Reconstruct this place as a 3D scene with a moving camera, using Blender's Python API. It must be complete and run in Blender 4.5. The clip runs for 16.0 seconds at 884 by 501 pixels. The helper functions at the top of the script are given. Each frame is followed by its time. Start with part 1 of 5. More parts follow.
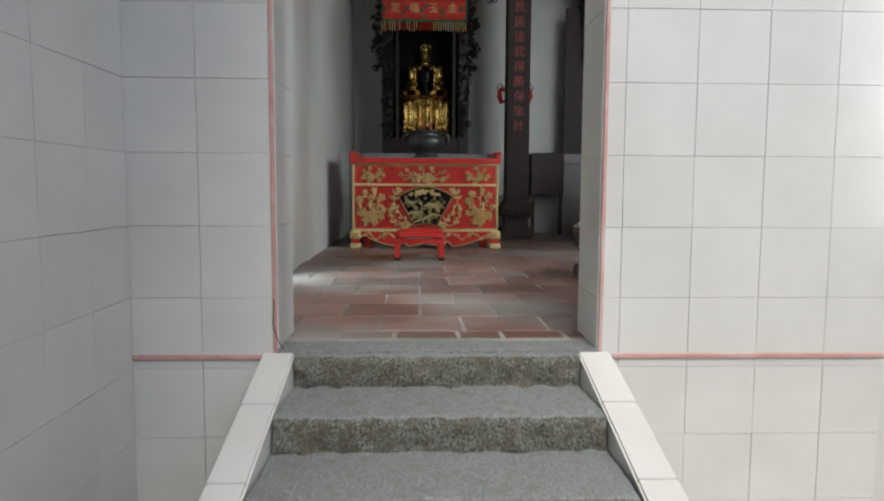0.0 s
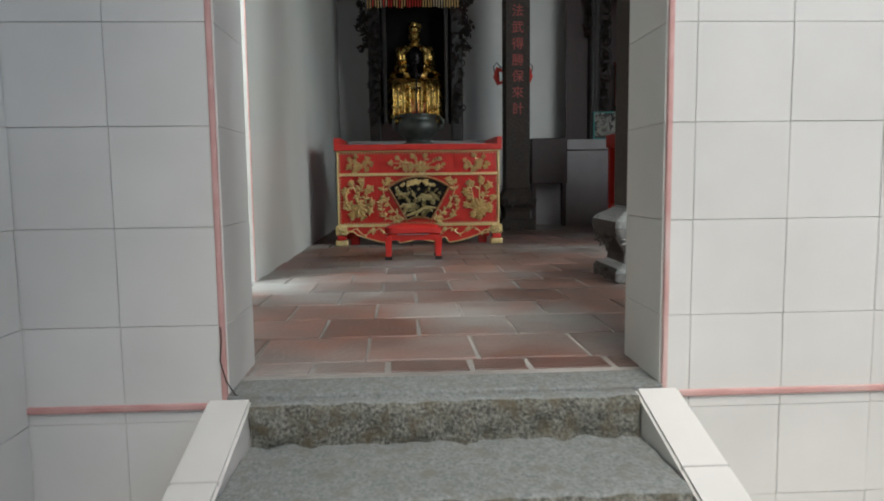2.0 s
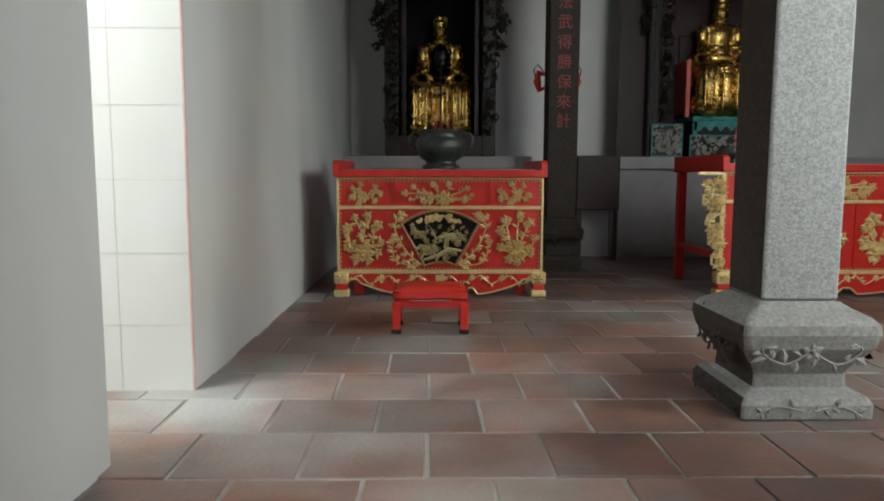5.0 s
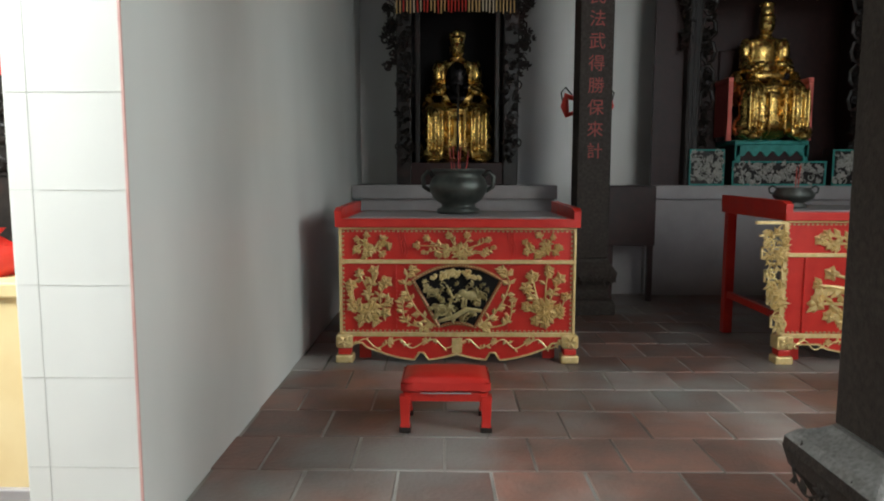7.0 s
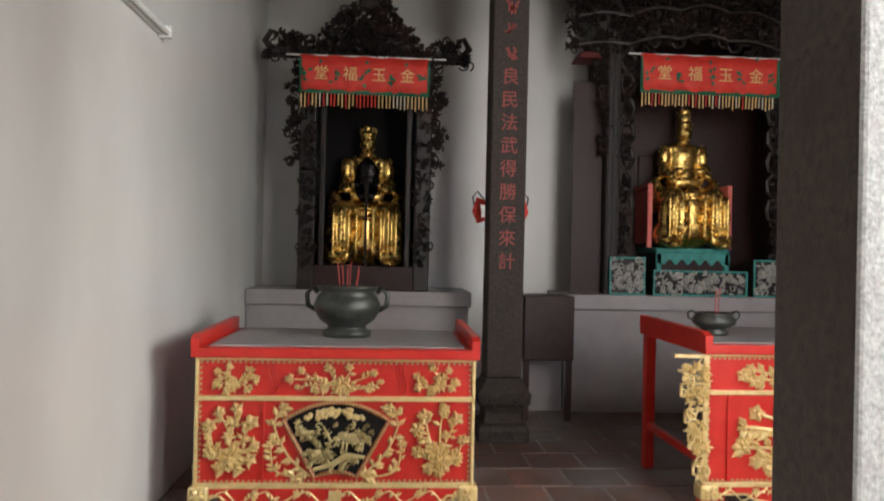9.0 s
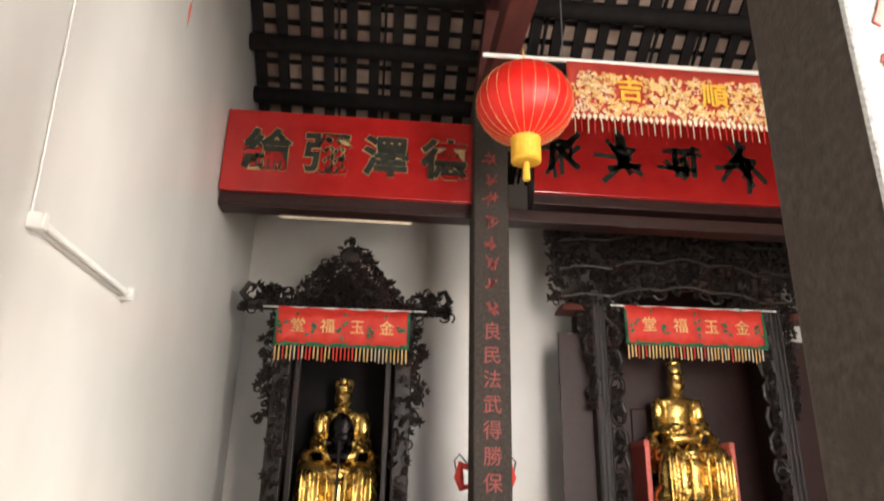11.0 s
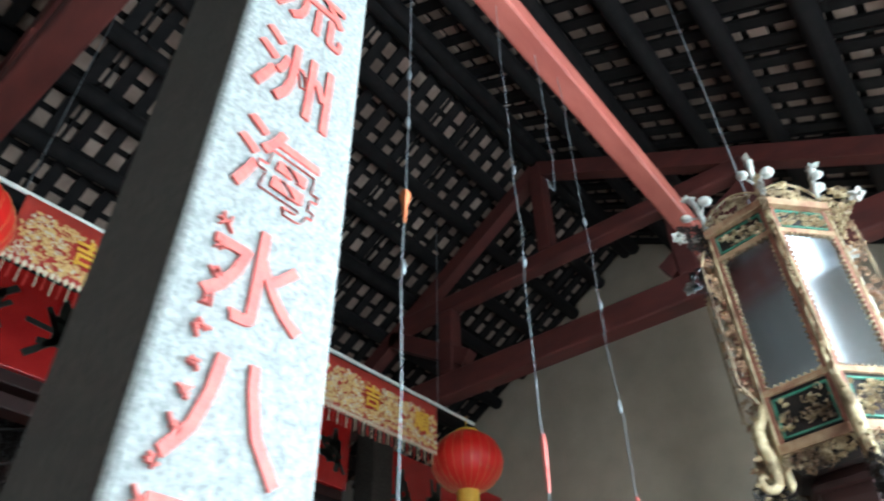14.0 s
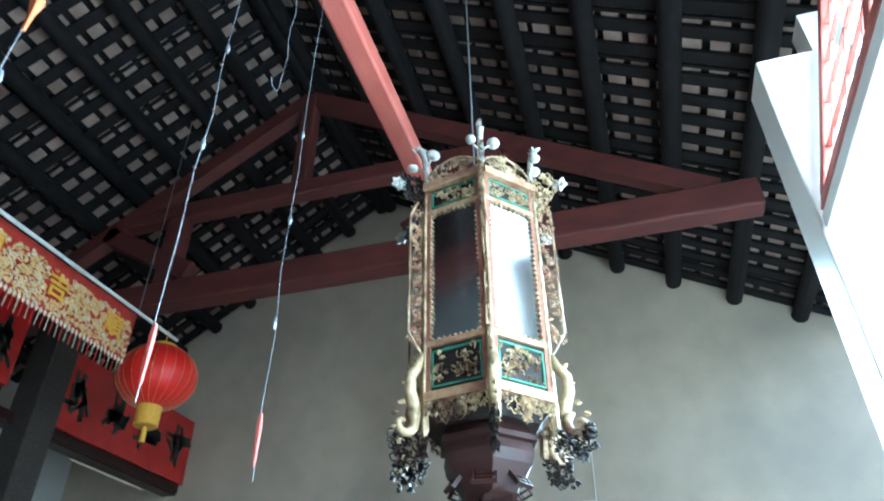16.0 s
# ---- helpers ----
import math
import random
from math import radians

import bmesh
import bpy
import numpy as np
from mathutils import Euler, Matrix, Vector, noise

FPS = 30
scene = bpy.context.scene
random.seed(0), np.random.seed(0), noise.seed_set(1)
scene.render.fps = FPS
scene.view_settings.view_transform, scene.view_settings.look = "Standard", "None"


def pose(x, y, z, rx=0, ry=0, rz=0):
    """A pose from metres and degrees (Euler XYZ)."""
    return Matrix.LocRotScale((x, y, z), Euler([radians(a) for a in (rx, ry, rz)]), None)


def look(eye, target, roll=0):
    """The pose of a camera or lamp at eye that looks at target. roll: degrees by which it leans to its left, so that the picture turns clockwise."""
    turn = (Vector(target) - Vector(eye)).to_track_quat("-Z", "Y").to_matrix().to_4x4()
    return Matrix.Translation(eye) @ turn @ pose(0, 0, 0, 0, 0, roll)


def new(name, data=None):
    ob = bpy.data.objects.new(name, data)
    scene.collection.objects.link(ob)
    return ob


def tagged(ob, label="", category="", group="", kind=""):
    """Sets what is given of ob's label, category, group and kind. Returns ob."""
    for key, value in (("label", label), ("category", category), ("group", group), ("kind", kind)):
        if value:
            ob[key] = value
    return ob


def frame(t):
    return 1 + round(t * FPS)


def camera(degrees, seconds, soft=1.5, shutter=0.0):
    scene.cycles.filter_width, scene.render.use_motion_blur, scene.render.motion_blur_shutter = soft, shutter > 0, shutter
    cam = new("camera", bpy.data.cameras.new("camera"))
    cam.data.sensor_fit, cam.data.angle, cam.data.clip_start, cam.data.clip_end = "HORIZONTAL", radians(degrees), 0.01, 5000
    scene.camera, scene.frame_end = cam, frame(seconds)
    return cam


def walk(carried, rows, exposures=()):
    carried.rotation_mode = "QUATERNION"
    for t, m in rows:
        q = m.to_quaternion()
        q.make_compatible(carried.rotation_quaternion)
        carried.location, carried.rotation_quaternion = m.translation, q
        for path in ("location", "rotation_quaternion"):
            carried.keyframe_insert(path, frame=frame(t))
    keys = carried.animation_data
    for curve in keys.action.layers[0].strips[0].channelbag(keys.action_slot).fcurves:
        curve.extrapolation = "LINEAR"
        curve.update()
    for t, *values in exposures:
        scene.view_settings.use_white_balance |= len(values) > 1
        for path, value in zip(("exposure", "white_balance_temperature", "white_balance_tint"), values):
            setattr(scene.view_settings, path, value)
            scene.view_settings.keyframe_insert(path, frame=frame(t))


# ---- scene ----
cam = camera(66.0, 16.0, soft=1.9, shutter=0.5)
PATH = [
    (0, (0.405, 1.67, 0.636), (0.478, 3.66, 0.454), 0.3),
    (0.5, (0.452, 1.851, 0.637), (0.478, 3.847, 0.507), 0.7),
    (1, (0.451, 1.992, 0.638), (0.447, 3.988, 0.513), 1.0),
    (1.5, (0.386, 2.201, 0.626), (0.482, 4.194, 0.48), 0.1),
    (2, (0.383, 2.393, 0.609), (0.482, 4.38, 0.404), -0.7),
    (2.5, (0.44, 2.683, 0.622), (0.499, 4.678, 0.494), 0.0),
    (3, (0.439, 2.941, 0.612), (0.475, 4.937, 0.484), 1.7),
    (3.2, (0.42, 3.087, 0.613), (0.453, 5.085, 0.531), 1.9),
    (5.3, (0.446, 3.945, 0.942), (0.477, 5.932, 0.721), -0.6),
    (5.5, (0.474, 4.042, 0.973), (0.504, 6.032, 0.785), -1.1),
    (6, (0.498, 4.179, 1.094), (0.424, 6.166, 0.881), 0.7),
    (6.5, (0.453, 4.377, 1.133), (0.382, 6.37, 0.977), 0.9),
    (7, (0.438, 4.495, 1.227), (0.418, 6.483, 1.008), 0.1),
    (7.5, (0.458, 4.629, 1.248), (0.439, 6.622, 1.079), 1.2),
    (8, (0.554, 4.815, 1.329), (0.495, 6.811, 1.224), 1.1),
    (8.5, (0.631, 4.947, 1.392), (0.575, 6.946, 1.349), 1.1),
    (8.6, (0.674, 4.973, 1.411), (0.732, 6.972, 1.389), -0.0),
    (8.7, (0.714, 4.997, 1.43), (0.858, 6.991, 1.411), 1.1),
    (10.8, (0.857, 5.36, 1.697), (1.016, 7.249, 2.334), 1.0),
    (11, (0.846, 5.356, 1.716), (1.011, 7.23, 2.396), 1.2),
    (11.5, (0.885, 5.391, 1.742), (1.05, 7.179, 2.624), 1.5),
    (12, (1.029, 5.409, 1.764), (1.279, 7.103, 2.798), 2.7),
    (12.5, (1.142, 5.442, 1.77), (1.639, 7.024, 2.888), 2.6),
    (12.6, (1.155, 5.454, 1.771), (1.764, 6.982, 2.909), 2.2),
    (13, (1.208, 5.535, 1.78), (2.046, 6.903, 2.974), 1.3),
    (13.5, (1.283, 5.623, 1.801), (2.354, 6.793, 3.019), 0.0),
    (14, (1.364, 5.608, 1.812), (2.566, 6.593, 3.071), -0.8),
    (14.5, (1.461, 5.581, 1.815), (2.798, 6.41, 3.05), -1.8),
    (15, (1.534, 5.513, 1.794), (3.002, 6.139, 2.999), -1.1),
    (15.5, (1.615, 5.458, 1.793), (3.141, 5.959, 2.984), -1.0),
    (16, (1.657, 5.452, 1.789), (3.24, 5.903, 2.924), -0.5),
]
EXPOSURES = [(0, -.4, 6100, 7), (3, -.45, 6100, 6), (5.5, -.45, 6300, 6), (7.5, -.25, 6250, 7), (8.5, .15, 6500, 13), (11, 1.45, 7200, 17), (12, 1.0, 7300, 18), (13, .95, 6200, 6), (14.5, .65, 4900, -5), (15, .95, 4500, -8), (16, 1.15, 4650, -9)]
walk(cam, [(t, look(eye, target, roll)) for t, eye, target, roll in PATH], EXPOSURES)

# ---- light ----
world = bpy.data.worlds.new("sky")
scene.world = world
world.use_nodes = True
wn = world.node_tree.nodes
sky = wn.new("ShaderNodeTexSky")
sky.sky_type, sky.sun_disc, sky.sun_elevation, sky.sun_rotation = "NISHITA", False, radians(55), radians(170)
sky.air_density, sky.dust_density, sky.ozone_density = .8, 3.0, .4
world.node_tree.links.new(sky.outputs[0], wn["Background"].inputs[0])
wn["Background"].inputs[1].default_value = 0.35


def lamp(name, kind, m, energy, color=(1, 1, 1), sx=1.0, sy=1.0, spread=180):
    d = bpy.data.lights.new(name, kind)
    d.energy, d.color = energy, color
    if kind == "AREA":
        d.shape, d.size, d.size_y, d.spread = "RECTANGLE", sx, sy, radians(spread)
    else:
        d.angle = radians(sx)
    o = new(name, d)
    o.matrix_world = m
    return o


# haze-softened sun from behind the gate, and daylight at the window and side room
lamp("sun", "SUN", look((2.6, -2.0, 12), (1.0, 6, 0)), 1.45, (1, .96, .9), 20)
lamp("window_daylight", "AREA", look((3.12, 4.30, 2.5), (3.12, 9, 2.5)), 120, (.95, 1, .97), 1.5, 3.4)
# added fill: unseen narrow lamp that brightens the west wall
lamp("west_wall_fill", "AREA", look((6.4, 4.1, 3.4), (-.5, 6.0, 1.6)), 150, (.94, 1, .98), 3.4, 2.1, 72)
lamp("side_daylight", "AREA", look((-2.4, 4.95, 3.9), (-.9, 7.0, .8)), 620, (.97, 1, .98), 2.2, 1.6)


# ---- materials ----
def mat(name, c1, c2, scale=8.0, rough=0.5, metal=0.0, bump=0.0, bscale=60.0, detail=6.0, c3=None, amount=0.35, stretch=(1, 1, 1), vary=0.0, spec=0.5, coat=0.0):
    """Two colours mixed by a coarse noise, a third in blotches, fine relief and a little change from piece to piece."""
    m = bpy.data.materials.new(name)
    m.use_nodes = True
    nt = m.node_tree
    N, L = nt.nodes, nt.links
    b = N["Principled BSDF"]
    co = N.new("ShaderNodeTexCoord")
    mp = N.new("ShaderNodeMapping")
    mp.inputs["Scale"].default_value = stretch
    geo = N.new("ShaderNodeNewGeometry")
    L.new(geo.outputs["Position"], mp.inputs["Vector"])
    n1 = N.new("ShaderNodeTexNoise")
    n1.inputs["Scale"].default_value, n1.inputs["Detail"].default_value = scale, detail
    L.new(mp.outputs[0], n1.inputs["Vector"])
    r = N.new("ShaderNodeValToRGB")
    r.color_ramp.elements[0].position, r.color_ramp.elements[1].position = .32, .68
    r.color_ramp.elements[0].color, r.color_ramp.elements[1].color = (*c1, 1), (*c2, 1)
    L.new(n1.outputs[0], r.inputs[0])
    out = r.outputs[0]
    if c3:
        n2 = N.new("ShaderNodeTexNoise")
        n2.inputs["Scale"].default_value, n2.inputs["Detail"].default_value = scale * .21, 8
        L.new(mp.outputs[0], n2.inputs["Vector"])
        r2 = N.new("ShaderNodeValToRGB")
        r2.color_ramp.elements[0].position, r2.color_ramp.elements[1].position = 1 - amount - .1, 1 - amount + .12
        L.new(n2.outputs[0], r2.inputs[0])
        mx = N.new("ShaderNodeMix")
        mx.data_type = "RGBA"
        L.new(r2.outputs[0], mx.inputs["Factor"])
        L.new(out, mx.inputs["A"])
        mx.inputs["B"].default_value = (*c3, 1)
        out = mx.outputs["Result"]
    if vary:
        oi = N.new("ShaderNodeObjectInfo")
        hs = N.new("ShaderNodeHueSaturation")
        mr = N.new("ShaderNodeMapRange")
        mr.inputs["To Min"].default_value, mr.inputs["To Max"].default_value = 1 - vary, 1 + vary
        L.new(oi.outputs["Random"], mr.inputs["Value"])
        L.new(mr.outputs[0], hs.inputs["Value"])
        L.new(out, hs.inputs["Color"])
        out = hs.outputs[0]
    L.new(out, b.inputs["Base Color"])
    b.inputs["Metallic"].default_value = metal
    b.inputs["Specular IOR Level"].default_value = spec
    b.inputs["Coat Weight"].default_value = coat
    mr2 = N.new("ShaderNodeMapRange")
    mr2.inputs["To Min"].default_value, mr2.inputs["To Max"].default_value = max(.04, rough - .1), min(1, rough + .12)
    L.new(n1.outputs[0], mr2.inputs["Value"])
    L.new(mr2.outputs[0], b.inputs["Roughness"])
    if bump:
        n3 = N.new("ShaderNodeTexNoise")
        n3.inputs["Scale"].default_value, n3.inputs["Detail"].default_value = bscale, 5
        L.new(mp.outputs[0], n3.inputs["Vector"])
        bp = N.new("ShaderNodeBump")
        bp.inputs["Strength"].default_value, bp.inputs["Distance"].default_value = bump, .01
        L.new(n3.outputs[0], bp.inputs["Height"])
        L.new(bp.outputs[0], b.inputs["Normal"])
    return m


TILE = mat("glazed_wall_tile", (.61, .605, .56), (.66, .655, .61), 3, .5, 0, .05, 9, c3=(.57, .555, .5), amount=.3, vary=.025, spec=.3)
GROUT = mat("grout", (.42, .41, .38), (.5, .49, .46), 20, .9)
PINK = mat("pink_edging", (.5, .27, .24), (.58, .36, .32), 14, .5, 0, .2, 80, c3=(.62, .5, .45))
PLASTER = mat("hall_wall", (.57, .565, .53), (.635, .63, .595), 2.2, .34, 0, .012, 9, detail=2, stretch=(1, 1, .5))
TAN = mat("gable_plaster", (.45, .37, .275), (.53, .44, .335), 3, .8, 0, .15, 30, c3=(.36, .31, .25), amount=.35)
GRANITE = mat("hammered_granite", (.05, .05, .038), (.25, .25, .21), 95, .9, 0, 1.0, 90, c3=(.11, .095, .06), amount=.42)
TREAD = mat("tread_granite", (.15, .165, .155), (.29, .305, .29), 95, .8, 0, .6, 120, c3=(.19, .185, .16), amount=.4)
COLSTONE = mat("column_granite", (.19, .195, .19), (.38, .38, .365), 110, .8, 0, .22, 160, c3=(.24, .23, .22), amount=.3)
PAVING = mat("pale_paving", (.4, .39, .36), (.5, .485, .45), 5, .8, 0, .2, 40, c3=(.34, .33, .3))
BASESTONE = mat("base_granite", (.18, .175, .165), (.31, .3, .285), 70, .75, 0, .18, 150, c3=(.19, .185, .17), amount=.35)
# rear columns' dark stone; also the painted shade on the front columns' sides
DARKSHADESTONE = mat("dark_shaded_stone", (.032, .026, .022), (.062, .051, .043), 40, .75, 0, .4, 90, c3=(.04, .031, .027), amount=.4, spec=.25)
BRICK = mat("clay_floor_tile", (.13, .092, .077), (.24, .125, .095), 5, .42, 0, .35, 45, c3=(.29, .28, .26), amount=.46, vary=.28, detail=10)
JOINT = mat("lime_joint", (.3, .28, .25), (.5, .48, .44), 3.5, .9, 0, .3, 60, c3=(.13, .115, .1), amount=.5)
RED = mat("red_lacquer", (.5, .018, .012), (.6, .03, .018), 9, .36, 0, .08, 40, c3=(.36, .012, .01), amount=.3)
REDBOARD = mat("red_board_lacquer", (.36, .014, .014), (.44, .02, .018), 5, .22, 0, .05, 20, c3=(.3, .01, .012), amount=.3, coat=.5)
REDWOOD = mat("red_roof_timber", (.075, .018, .015), (.125, .028, .022), 9, .65, 0, .2, 40, c3=(.07, .017, .015), amount=.4, stretch=(1, .4, 1))
# paler red: the daylight on the front beam is put into the colour
LITRED = mat("lit_red_paint", (.3, .07, .05), (.4, .11, .08), 9, .5, 0, .2, 40, c3=(.22, .05, .04), amount=.35, stretch=(.4, 1, 1))
CUSHION = mat("red_vinyl", (.5, .02, .014), (.56, .028, .02), 7, .38, 0, .08, 60)
GOLD = mat("gilding", (.68, .5, .2), (.8, .63, .32), 30, .38, .35, .25, 60, c3=(.48, .31, .1), amount=.3)
CREAMGOLD = mat("faded_gilding", (.36, .27, .14), (.58, .46, .28), 45, .5, .15, .3, 70, c3=(.11, .06, .03), amount=.48)
STATUEGOLD = mat("statue_gold_leaf", (.56, .35, .085), (.76, .51, .16), 14, .25, .92, .25, 45, c3=(.4, .2, .04), amount=.35)
FANFRAME = mat("red_gold_border", (.32, .1, .04), (.45, .2, .08), 40, .45, .1, .2, 70)
OLIVE = mat("tarnished_gilding", (.42, .34, .15), (.58, .47, .23), 30, .45, .2, .3, 60)
DARKWOOD = mat("dark_carved_wood", (.011, .009, .008), (.026, .019, .016), 18, .42, 0, .3, 50, c3=(.05, .024, .02), amount=.35, spec=.3)
BROWNWOOD = mat("brown_red_wood", (.02, .008, .007), (.034, .012, .01), 14, .45, 0, .15, 30, spec=.3)
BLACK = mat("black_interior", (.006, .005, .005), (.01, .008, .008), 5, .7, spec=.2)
BRONZE = mat("patinated_bronze", (.045, .05, .045), (.085, .09, .08), 14, .42, .6, .2, 50, c3=(.12, .13, .11), amount=.3)
LEDGE = mat("ledge_plaster", (.29, .27, .265), (.35, .325, .32), 4, .45, 0, .05, 20)
ROOFTILE = mat("pale_roof_tile", (.24, .17, .13), (.4, .3, .24), 5, .85, 0, .2, 40, c3=(.15, .1, .075), amount=.45)
RAFTER = mat("black_rafter", (.009, .008, .008), (.018, .015, .015), 9, .8, 0, .2, 40, spec=.2)
CLOTH = mat("red_silk", (.62, .03, .02), (.7, .05, .03), 16, .6, 0, .2, 90)
BANNERCLOTH = mat("dark_red_silk", (.4, .03, .02), (.5, .05, .03), 16, .6, 0, .2, 90)
EMBROID = mat("gold_embroidery", (.65, .4, .13), (.8, .56, .26), 60, .5, .2, .3, 120)
CREAM = mat("cream_embroidery", (.62, .5, .34), (.75, .66, .5), 60, .6, 0, .3, 120)
FADEDGOLD = mat("rubbed_gilt_rail", (.3, .17, .09), (.46, .32, .19), 30, .5, .1, .25, 70, c3=(.2, .06, .04), amount=.4)
REDTRIM = mat("red_brown_stile", (.2, .07, .045), (.3, .13, .08), 30, .5, 0, .2, 60)
GREENTRIM = mat("green_frame_paint", (.04, .16, .1), (.1, .26, .18), 20, .5, 0, .1, 60)
GREEN = mat("green_trim", (.01, .1, .05), (.02, .16, .08), 20, .6)
TEAL = mat("teal_paint", (.015, .2, .17), (.04, .3, .26), 14, .45, 0, .1, 50)
PALE = mat("pale_carving", (.32, .31, .28), (.5, .48, .43), 30, .6, 0, .3, 60)
YELLOW = mat("cream_tile_table", (.66, .5, .25), (.72, .57, .31), 5, .45)
LANTERN = mat("lantern_silk", (.68, .012, .01), (.78, .02, .014), 6, .42)
TASSEL = mat("yellow_tassel", (.72, .38, .03), (.8, .48, .06), 30, .6)
WHITEPAINT = mat("white_enamel", (.7, .7, .66), (.76, .76, .72), 8, .4)
WIRE = mat("steel_wire", (.2, .21, .22), (.28, .29, .3), 30, .45, .6)
PINKTAG = mat("pink_tape", (.65, .12, .1), (.7, .18, .14), 20, .6)
ORANGE = mat("orange_tape", (.5, .12, .03), (.58, .17, .05), 20, .6)
INK = mat("black_characters", (.014, .016, .013), (.03, .034, .026), 20, .4)
REDINK = mat("red_characters", (.55, .1, .085), (.63, .15, .12), 30, .6, 0, .2, 80)
REDINK2 = mat("dull_red_characters", (.24, .036, .03), (.32, .055, .045), 30, .6)
LEAF = mat("pineapple_leaf", (.06, .14, .08), (.16, .26, .18), 20, .5)
INCENSE = mat("incense_red", (.45, .05, .04), (.55, .1, .08), 20, .7)


def glass_material():
    m = bpy.data.materials.new("silvered_glass")
    m.use_nodes = True
    b = m.node_tree.nodes["Principled BSDF"]
    b.inputs["Base Color"].default_value = (.62, .65, .67, 1)
    b.inputs["Metallic"].default_value = 1
    b.inputs["Roughness"].default_value = .12
    b.inputs["Specular IOR Level"].default_value = 1.0
    b.inputs["Coat Weight"].default_value = 1.0
    b.inputs["Coat Roughness"].default_value = .04
    return m


GLASS = glass_material()


# ---- building blocks ----
def add_box(bm, x0, x1, y0, y1, z0, z1, m=None):
    c = Matrix.LocRotScale(((x0 + x1) / 2, (y0 + y1) / 2, (z0 + z1) / 2), None, (abs(x1 - x0), abs(y1 - y0), abs(z1 - z0)))
    return bmesh.ops.create_cube(bm, size=1, matrix=(m @ c) if m else c)["verts"]


def box_mesh(x0, x1, y0, y1, z0, z1, bevel=0.0, seg=2):
    bm = bmesh.new()
    add_box(bm, x0, x1, y0, y1, z0, z1)
    if bevel:
        bmesh.ops.bevel(bm, geom=bm.edges[:], offset=bevel, segments=seg, affect="EDGES", profile=.5)
    return bm


def finish(name, bm, material, smooth=False):
    me = bpy.data.meshes.new(name)
    bmesh.ops.recalc_face_normals(bm, faces=bm.faces[:])
    bm.to_mesh(me)
    bm.free()
    me.materials.append(material)
    if smooth:
        for p in me.polygons:
            p.use_smooth = True
    return new(name, me)


def part(name, bm, material, parent, label="", smooth=False):
    o = finish(name, bm, material, smooth)
    o.parent = parent
    if "carving" in name or "embroidery" in name or "leaves" in name:
        tagged(o, kind="stuff")
    if label:
        tagged(o, label)
    return o


def thing(name, x, y, z, label, category, group=""):
    return tagged(moved(new(name), x, y, z), label, category, group)


def moved(o, x, y, z):
    o.matrix_world = Matrix.Translation((x, y, z))
    o.matrix_basis = Matrix.Translation((x, y, z))
    return o


def structure(name, bm, material, label=""):
    return tagged(finish(name, bm, material), label, "", "", "structure")


def lathe(profile, seg=28, squash=1.0):
    bm = bmesh.new()
    rings = []
    for r, z in profile:
        rings.append([bm.verts.new((r * math.cos(2 * math.pi * k / seg), squash * r * math.sin(2 * math.pi * k / seg), z)) for k in range(seg)])
    for a, b in zip(rings, rings[1:]):
        for k in range(seg):
            bm.faces.new((a[k], a[(k + 1) % seg], b[(k + 1) % seg], b[k]))
    bm.faces.new(rings[0][::-1])
    bm.faces.new(rings[-1])
    return bm


def square_loft(profile, round_=.12):
    """Stacked square sections with rounded corners: (half width, height)."""
    bm = bmesh.new()
    rings = []
    for h, z in profile:
        r = h * round_
        pts = []
        for cx, cy, a0 in ((1, 1, 0), (-1, 1, 90), (-1, -1, 180), (1, -1, 270)):
            for k in range(4):
                a = radians(a0 + 30 * k)
                pts.append((cx * (h - r) + r * math.cos(a), cy * (h - r) + r * math.sin(a), z))
        rings.append([bm.verts.new(p) for p in pts])
    n = len(rings[0])
    for a, b in zip(rings, rings[1:]):
        for k in range(n):
            bm.faces.new((a[k], a[(k + 1) % n], b[(k + 1) % n], b[k]))
    bm.faces.new(rings[0][::-1])
    bm.faces.new(rings[-1])
    return bm


def tube(bm, pts, r, seg=6):
    """A round bar along points."""
    pts = [Vector(p) for p in pts]
    rings = []
    for i, p in enumerate(pts):
        d = (pts[min(i + 1, len(pts) - 1)] - pts[max(i - 1, 0)]).normalized()
        u = d.orthogonal().normalized()
        if rings:
            u = (last - d * last.dot(d)).normalized()
        last = u
        v = d.cross(u)
        rr = r[i] if isinstance(r, (list, tuple)) else r
        rings.append([bm.verts.new(p + rr * (math.cos(2 * math.pi * k / seg) * u + math.sin(2 * math.pi * k / seg) * v)) for k in range(seg)])
    for a, b in zip(rings, rings[1:]):
        for k in range(seg):
            bm.faces.new((a[k], a[(k + 1) % seg], b[(k + 1) % seg], b[k]))
    bm.faces.new(rings[0][::-1])
    bm.faces.new(rings[-1])


def tubes(lines, r, seg=6):
    bm = bmesh.new()
    for pts in lines:
        tube(bm, pts, r, seg)
    return bm


def leaf(bm, x, z, a, length, width, y=0.0, lift=.012):
    """A domed leaf in the xz plane, facing -y."""
    c, s = math.cos(a), math.sin(a)
    def at(u, v, w):
        return bm.verts.new((x + u * c - v * s, y - w, z + u * s + v * c))
    b, t, l, r2, m1, m2 = at(0, 0, 0), at(length, 0, .2 * lift), at(.45 * length, width / 2, 0), at(.45 * length, -width / 2, 0), at(.3 * length, 0, lift), at(.7 * length, 0, lift)
    for f in ((b, m1, l), (l, m1, m2), (l, m2, t), (b, r2, m1), (r2, m2, m1), (r2, t, m2)):
        bm.faces.new(f)


